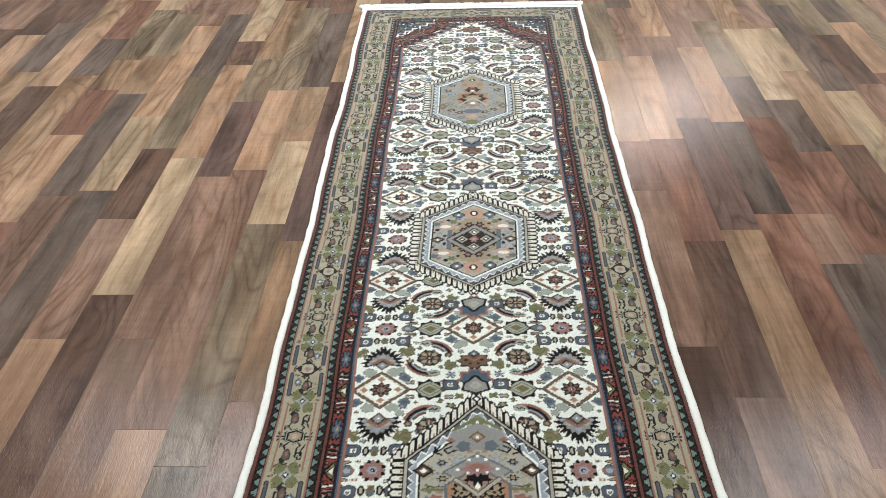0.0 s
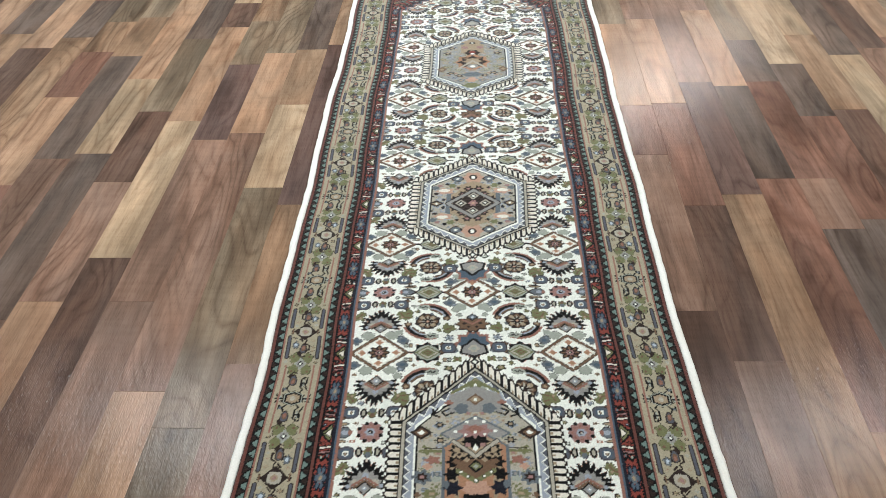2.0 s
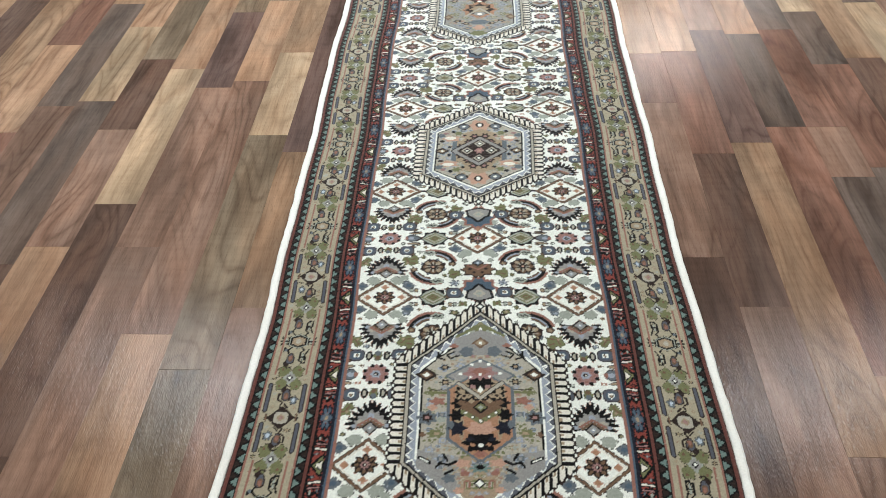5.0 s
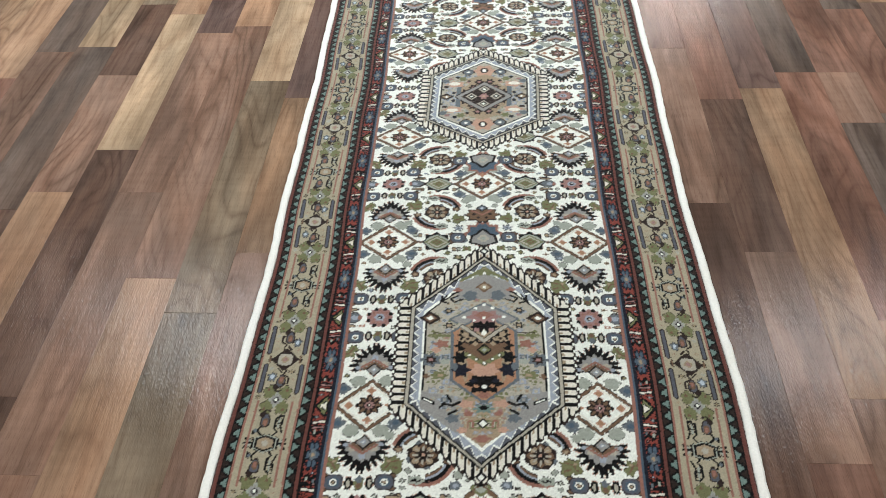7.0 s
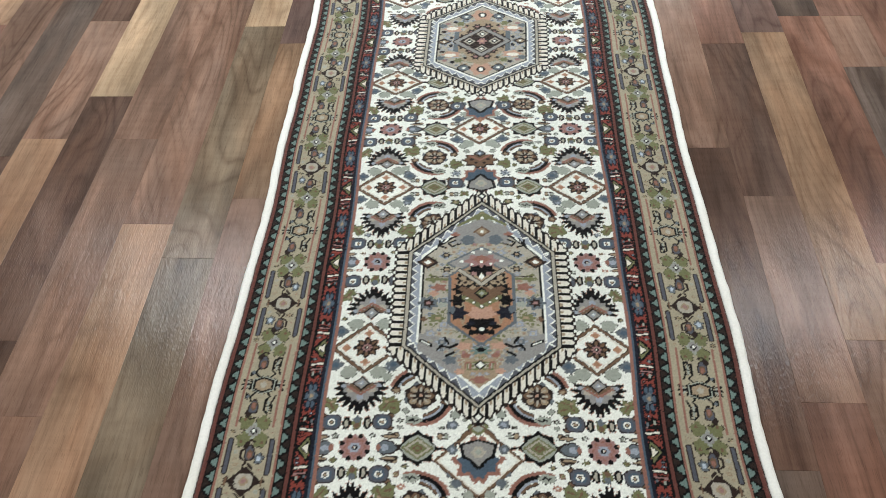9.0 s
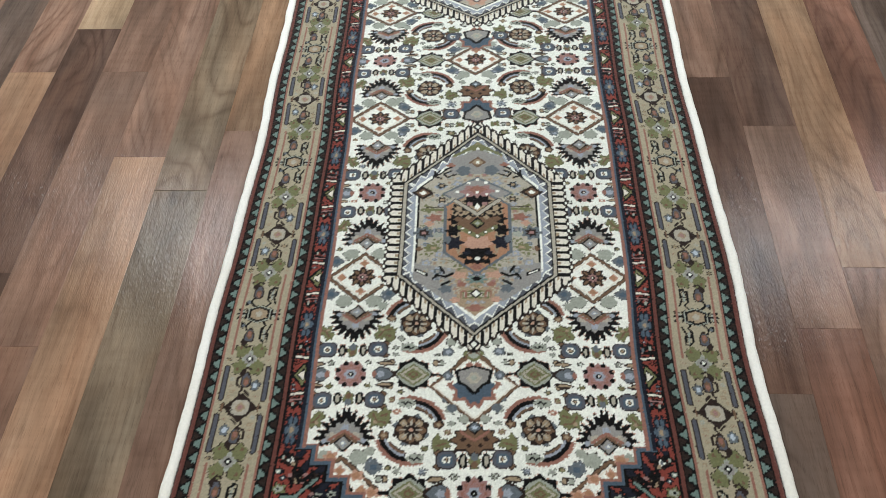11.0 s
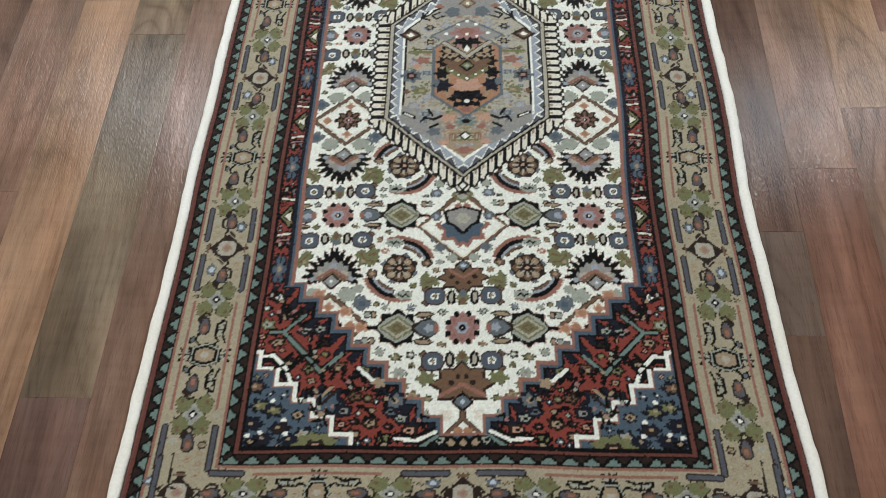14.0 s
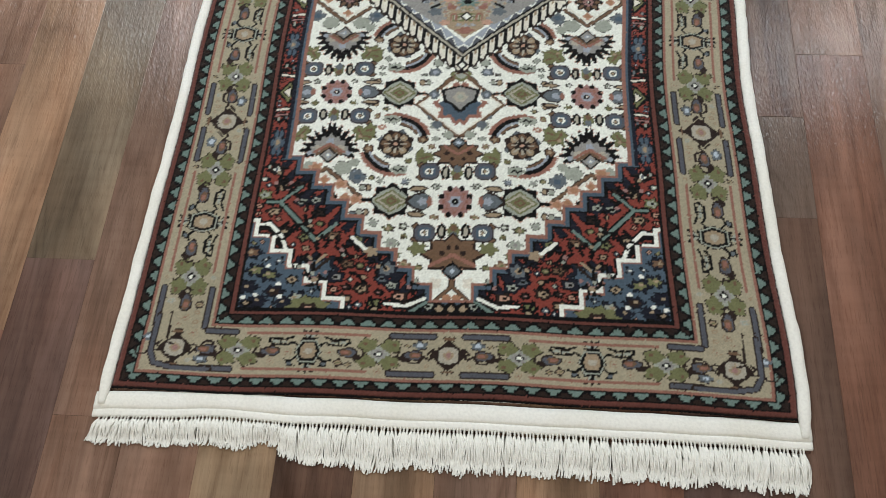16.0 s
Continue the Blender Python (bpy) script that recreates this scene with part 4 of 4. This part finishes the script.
# ---- the runner itself ----
RUG_Z = 0.0105
rug = tagged(new("runner_rug"), "hand-knotted ivory runner rug with beige border on the laminate floor", "rug")
palette = np.array([lin(*YARN[n]) for n in NAMES])
grey_of = palette.mean(1, keepdims=True)
palette = (grey_of + (palette - grey_of) * 0.86) / palette[CODE["ivory"]].max()
palette = 0.78 * palette ** 1.15
cols = np.concatenate([-np.arange(NU - 1, 0, -1), np.arange(NU)])
full = np.concatenate([knots[:, :0:-1], knots], 1)
zones = np.concatenate([region[:, :0:-1], region], 1)
rng = np.random.default_rng(4)
# hand work: the drawing shifts by a knot here and there
jit_u = np.rint(rng.normal(0, 0.22, full.shape)).astype(int)
ii, jj = np.indices(full.shape)
jit_v = np.rint(rng.normal(0, 0.21, full.shape)).astype(int)
full = full[np.clip(ii + jit_v, 0, NV - 1), np.clip(jj + jit_u, 0, full.shape[1] - 1)]
rgb = palette[full] * rng.normal(1, 0.06, full.shape)[..., None]


def swell(v):
    """Half-width factor along the runner: it spreads a little towards the near end."""
    return 1 + 0.031 * np.exp(-((v / 0.16) ** 2)) - 0.012 * np.exp(-(((v - 0.4) / 0.11) ** 2)) + 0.004 * np.sin(v * 4.1) + 0.006 * np.clip((v - 2.2) / 0.5, 0, 1)


def drawn_in(u, v):
    """The border is beaten a little narrower along the middle of the runner."""
    q = 0.075 * np.clip((v - 0.35) / 0.5, 0, 1) * (1 - 0.5 * np.clip((v - 2.0) / 0.6, 0, 1))
    a = np.abs(u)
    return np.sign(u) * np.where(a > 0.222, 0.222 + (a - 0.222) * (1 - q), a)


def wander(v):
    return 0.0020 * np.sin(v * 9.3 + 1) + 0.0010 * np.sin(v * 23 + 0.4) + 0.0012 * np.sin(v * 3.1)


RU, RV = np.meshgrid(cols * KNOT / 1000, (V0 + np.arange(NV) * KNOT) / 1000)
edge_d = np.minimum(np.minimum(NU * KNOT / 1000 - np.abs(RU), RV - V0 / 1000), V1 / 1000 - RV)
PX = drawn_in(RU, RV) * swell(RV) + wander(RV) + rng.normal(0, 0.00025, RU.shape)
PY = RV + 0.0025 * np.sin(RU * 7 + 1) + 0.0008 * np.sin(RU * 31) + rng.normal(0, 0.00025, RU.shape)
PZ = RUG_Z - 0.004 * np.clip(1 - edge_d / 0.006, 0, 1) ** 2 + rng.normal(0, 0.00035, RU.shape) + 0.0006 * np.sin(RV * 6 + RU * 3)
places = np.stack([PX, PY, PZ], -1).reshape(-1, 3)
colours = np.concatenate([rgb.reshape(-1, 3), np.ones((rgb.size // 3, 1))], 1)
NCOL = full.shape[1]
cell = zones[:-1, :-1]
cells_v, cells_u = np.indices(cell.shape)


def pile(name, chosen, label):
    i, j = cells_v[chosen], cells_u[chosen]
    a = i * NCOL + j
    quads = np.stack([a, a + 1, a + NCOL + 1, a + NCOL], 1)
    used, flat = np.unique(quads, return_inverse=True)
    flat = flat.reshape(-1)
    me = bpy.data.meshes.new(name)
    me.vertices.add(len(used))
    me.vertices.foreach_set("co", places[used].astype(np.float32).ravel())
    me.loops.add(len(flat))
    me.loops.foreach_set("vertex_index", flat.astype(np.int32))
    me.polygons.add(len(quads))
    me.polygons.foreach_set("loop_start", np.arange(0, len(flat), 4, dtype=np.int32))
    me.update(calc_edges=True)
    me.polygons.foreach_set("use_smooth", np.ones(len(quads), bool))
    att = me.color_attributes.new("yarn", "FLOAT_COLOR", "POINT")
    att.data.foreach_set("color", colours[used].astype(np.float32).ravel())
    me.materials.append(WOOL)
    ob = new(name, me)
    ob.parent = rug
    return tagged(ob, label)


right = cols[cells_u] >= 0
pile("field", cell == 0, "ivory wool field with small flowers and diamonds")
for n in (2, 3, 4):
    pile("medallion", cell == n, "hexagonal medallion with comb rim")
for n in (5, 6):
    for half in (right, ~right):
        pile("spandrel", (cell == n) & half, "stepped red and blue corner piece")
for half in (right, ~right):
    pile("minor_border", (cell == 7) & half, "narrow red flower border")
pile("inner_guard", cell == 10, "dark guard stripe with teal triangles")
pile("main_border", cell == 9, "broad beige flower border")
pile("outer_guard", cell == 8, "dark red-brown guard stripe with teal triangles")


# backing, overcast edges, woven ends and knotted fringe
def ribbon(name, rings, mat, label):
    """A skin through rings of equal length, closed at both ends."""
    n = len(rings[0])
    verts = [p for r in rings for p in r]
    faces = [(k * n + a, k * n + (a + 1) % n, (k + 1) * n + (a + 1) % n, (k + 1) * n + a) for k in range(len(rings) - 1) for a in range(n)]
    faces += [tuple(range(n - 1, -1, -1)), tuple((len(rings) - 1) * n + a for a in range(n))]
    me = mesh_of(name, verts, faces, mat)
    me.polygons.foreach_set("use_smooth", np.ones(len(faces), bool))
    ob = new(name, me)
    ob.parent = rug
    return tagged(ob, label)


part("backing", box_bm(-0.366, 0.366, V0 / 1000 + 0.004, V1 / 1000 - 0.004, 0.0008, 0.006), COTTON, rug, "ivory cotton backing")
for s in (-1, 1):
    rings = []
    for v in np.arange(-0.036, 2.716, 0.004):
        c = s * (float(drawn_in(HALF / 1000, v)) + 0.0065) * float(swell(v)) + float(wander(v)) + 0.0012 * noise.noise((v * 30, s, 0))
        fat = 1 + 0.1 * noise.noise((v * 60, s, 5)) + 0.04 * math.sin(v * 1500)
        fat *= 0.5 + 0.5 * min(1.0, max(0.0, (v + 0.036) / 0.03))
        rings.append([(c + 0.0080 * fat * math.cos(a), v, 0.0062 + 0.0048 * fat * math.sin(a)) for a in np.linspace(0, 2 * math.pi, 10, endpoint=False)])
    ribbon("edge_binding", rings, COTTON, "thick overcast ivory edge")


def end_line(u, s):
    """Where the pile ends, and how the woven end dips along the width."""
    if s > 0:
        return V1 / 1000 + 0.001
    return V0 / 1000 - 0.001 - 0.010 * max(0.0, -u - 0.28) / 0.1 * 0.6 - 0.004 * max(0.0, u) / 0.4 - 0.003 * math.exp(-((u + 0.1) / 0.15) ** 2) + 0.0018 * noise.noise((u * 14, 3, 0))


EDGE = 0.398 * 1.03
for s in (-1, 1):
    reach = EDGE if s < 0 else 0.396
    for name, d0, d1, z, label in (("woven_end", 0.0, 0.019, 0.0058, "flat ivory woven end"), ("end_cord", 0.020, 0.0275, 0.0045, "thin ivory end cord")):
        rings = []
        for u in np.linspace(-reach, reach, 170):
            y = end_line(u, s)
            zz = z + 0.0008 * noise.noise((u * 25, d0, s))
            prof = [(d0 - 0.002, 0.0012), (d0 - 0.002, zz * 0.9), ((d0 * 3 + d1) / 4, zz + 0.0007), ((d0 + d1) / 2, zz + 0.0002), ((d0 + 3 * d1) / 4, zz + 0.0006), (d1, zz * 0.7), (d1, 0.0012)]
            rings.append([(u, y + s * d, h) for d, h in prof])
        ribbon(name, rings, COTTON, label)


def tassel_mesh(seed):
    """A knot and five loose strands, hanging to -y, 4 cm long."""
    r = random.Random(seed)
    verts, faces = [], []

    def tube(path, rad):
        base = len(verts)
        for k, (x, y, z) in enumerate(path):
            q = rad * (1 - 0.45 * k / (len(path) - 1))
            verts.extend([(x - q, y, z - q * 0.5), (x + q, y, z - q * 0.5), (x, y, z + q)])
        for k in range(len(path) - 1):
            for a in range(3):
                b = (a + 1) % 3
                faces.append((base + 3 * k + a, base + 3 * k + b, base + 3 * k + 3 + b, base + 3 * k + 3 + a))

    tube([(0, 0.002, 0.003), (0, -0.0015, 0.0042), (0, -0.004, 0.003)], 0.0016)
    for k in range(14):
        spread, bend = r.uniform(-0.007, 0.007), r.uniform(-0.0035, 0.0035)
        long = r.uniform(0.030, 0.043)
        lift = r.uniform(0.0015, 0.0065)
        tube([(spread * t + bend * math.sin(t * 3.1), -0.003 - long * t, 0.0012 + lift * math.sin(math.pi * min(1, t * 1.15 + 0.1))) for t in (0, 0.2, 0.4, 0.6, 0.8, 1.0)], r.uniform(0.0012, 0.002))
    me = mesh_of("tassel", verts, faces, COTTON)
    me.polygons.foreach_set("use_smooth", np.ones(len(faces), bool))
    return me


TASSELS = [tassel_mesh(k) for k in range(12)]
for s in (-1, 1):
    fringe = new("fringe")
    fringe.parent = rug
    tagged(fringe, "knotted ivory cotton fringe")
    count = 185
    for k in range(count):
        r = random.Random(k * 7 + s)
        u = -0.402 + 0.804 * (k + 0.5) / count + r.uniform(-0.0008, 0.0008)
        ob = new("tassel", TASSELS[r.randrange(12)])
        ob.parent = fringe
        length = 0.98 + 0.12 * noise.noise((u * 18, 1, s)) + r.uniform(-0.05, 0.05)
        if s < 0:
            length *= 0.72 + 0.34 * min(1, max(0, (u + 0.28) / 0.16)) - 0.3 * math.exp(-((u + 0.2) / 0.022) ** 2)
        yaw = 9 * noise.noise((u * 22, 7, s)) + r.uniform(-7, 7) + (-10 if s < 0 and u < -0.34 else 0)
        ob.matrix_basis = pose(u, end_line(u, s) + s * 0.028, 0.0004, 0, 0, yaw + (180 if s > 0 else 0)) @ Matrix.Diagonal((1.05, length, 1, 1))

# ---- the laminate floor: strips 91 mm wide, laid almost along the runner, each plank a piece ----
PITCH, SHIFT, SKEW = 0.091, 0.008, 0.012
floor = tagged(part("floor", box_bm(X0 - 0.1, X1 + 0.1, Y0 - 0.1, Y1 + 0.1, -0.06, -0.0035), GAP, None), "wood laminate floor in mixed brown strips", "floor", kind="structure")
# strips west of the runner: where each plank begins, from the near end, and its wood
WEST = {
    -5: [(-0.05, "k"), (0.89, "t"), (1.36, "p"), (2.15, "t"), (2.71, "c")],
    -6: [(-0.3, "p"), (0.148, "g"), (0.75, "g"), (1.425, "c"), (1.8, "t"), (2.12, "s"), (2.69, "d")],
    -7: [(-0.5, "r"), (0.05, "o"), (0.827, "k"), (1.66, "o"), (2.10, "g"), (2.75, "d")],
    -8: [(-0.2, "k"), (0.45, "k"), (1.05, "k"), (1.63, "p"), (2.03, "g"), (2.32, "t")],
    -9: [(0.0, "d"), (0.58, "d"), (1.18, "c"), (1.72, "o"), (2.28, "d"), (2.462, "c"), (3.0, "d")],
    -10: [(0.5, "o"), (1.05, "k"), (1.45, "d"), (1.77, "g"), (2.2, "s"), (2.7, "k")],
    -11: [(0.45, "d"), (1.0, "s"), (1.571, "c"), (1.95, "o"), (2.6, "k")],
    -12: [(0.6, "d"), (1.1, "k"), (1.55, "s"), (2.09, "t"), (2.36, "g"), (2.71, "k")],
    -13: [(0.8, "r"), (1.44, "o"), (1.85, "r"), (2.12, "t"), (2.33, "g"), (2.755, "c")],
    -14: [(0.9, "d"), (1.5, "t"), (2.22, "s"), (2.5, "r"), (2.85, "t")],
    -15: [(1.0, "k"), (1.7, "d"), (2.15, "o"), (2.6, "t")],
    -16: [(1.1, "k"), (1.75, "t"), (2.25, "s"), (2.65, "d")],
    -17: [(1.2, "s"), (1.7, "r"), (2.0, "o"), (2.545, "d")],
    -18: [(1.4, "g"), (1.98, "d"), (2.6, "k")],
}
EAST = {
    4: [(-0.1, "d"), (0.24, "s"), (0.39, "d"), (1.025, "k"), (1.55, "r"), (1.78, "o"), (2.27, "g")],
    5: [(-0.3, "r"), (0.493, "k"), (0.9, "d"), (1.35, "r"), (1.79, "o"), (2.3, "k"), (2.7, "s")],
    6: [(-0.2, "k"), (0.6, "t"), (1.39, "p"), (1.9, "k"), (2.45, "o")],
    7: [(0.1, "o"), (0.75, "r"), (1.45, "s"), (1.878, "o"), (2.36, "k")],
    8: [(0.4, "s"), (1.268, "k"), (1.45, "r"), (1.9, "s"), (2.15, "g"), (2.57, "k")],
    9: [(0.5, "s"), (1.3, "r"), (1.72, "s"), (2.0, "c"), (2.5, "t")],
    10: [(0.7, "d"), (1.25, "d"), (1.75, "t"), (2.18, "c"), (2.5, "k")],
    11: [(0.8, "p"), (1.5, "c"), (2.05, "s"), (2.7, "g")],
    12: [(0.9, "t"), (1.5, "k"), (2.09, "d"), (2.44, "g")],
    13: [(1.0, "d"), (1.45, "s"), (1.9, "r"), (2.16, "o"), (2.54, "s")],
    14: [(1.1, "k"), (1.7, "d"), (2.3, "g"), (2.75, "t")],
}
UNDER = {k: [(-0.62, wood), (0.22 + 0.03 * (k % 3), "k")] for k, wood in zip(range(-4, 4), "kcdtktrp")}
LAID = {**WEST, **EAST, **UNDER}
rand = random.Random(11)


def edge_x(k, y):
    drift = 0.0013 * max(0, -9 - k) ** 2
    return SHIFT + PITCH * k + SKEW * (y - 1) - drift


def plank_box(k, ya, yb, z):
    """Corners of a plank with eased long edges."""
    g, e = 0.00012, 0.00025
    low = [(edge_x(k, ya) + g, ya + g, -0.004), (edge_x(k + 1, ya) - g, ya + g, -0.004), (edge_x(k + 1, yb) - g, yb - g, -0.004), (edge_x(k, yb) + g, yb - g, -0.004)]
    mid = [(x, y, z - e * 0.6) for x, y, _ in low]
    top = [(x + e * sx, y + e * sy, z) for (x, y, _), (sx, sy) in zip(low, ((1, 1), (-1, 1), (-1, -1), (1, -1)))]
    verts = low + mid + top
    faces = [(8, 9, 10, 11)]
    for a in range(4):
        b = (a + 1) % 4
        faces += [(a, b, 4 + b, 4 + a), (4 + a, 4 + b, 8 + b, 8 + a)]
    return verts, faces


rest = {w: ([], []) for w in WOODS}
near_lo, near_hi = -0.45, 3.15
for k in range(-38, 39):
    cuts = list(LAID.get(k, []))
    y = cuts[0][0] if cuts else 0.6 + rand.uniform(0, 0.7)
    first = []
    while y > Y0:
        step = rand.choice((0.42, 0.5, 0.56, 0.62, 0.7))
        first.insert(0, (y - step, rand.choice("cotkrgdpsskd")))
        y -= step
    y = cuts[-1][0] if cuts else first[-1][0]
    cuts = first + cuts
    while y < Y1:
        y += rand.choice((0.42, 0.5, 0.56, 0.62, 0.7))
        cuts.append((y, rand.choice("cotkrgdpsskd")))
    for (ya, wood), (yb, _) in zip(cuts, cuts[1:]):
        ya, yb = max(ya, Y0 - 0.05), min(yb, Y1 + 0.05)
        if yb - ya < 0.01:
            continue
        verts, faces = plank_box(k, ya, yb, rand.uniform(-0.0002, 0.0))
        if -20 <= k <= 16 and yb > near_lo and ya < near_hi and not (-4 <= k <= 3 and ya > 0.25 and yb < 2.4):
            ob = new("plank", mesh_of("plank", verts, faces, WOODS[wood]))
            ob.parent = floor
        elif edge_x(k, ya) > X0 - 0.05 and edge_x(k + 1, ya) < X1 + 0.05:
            vs, fs = rest[wood]
            n = len(vs)
            vs.extend(verts)
            fs.extend(tuple(a + n for a in f) for f in faces)
for wood, (vs, fs) in rest.items():
    ob = new("planks_beyond", mesh_of("planks_beyond", vs, fs, WOODS[wood]))
    ob.parent = floor
    tagged(ob, "laminate strips of the rest of the room", kind="stuff")
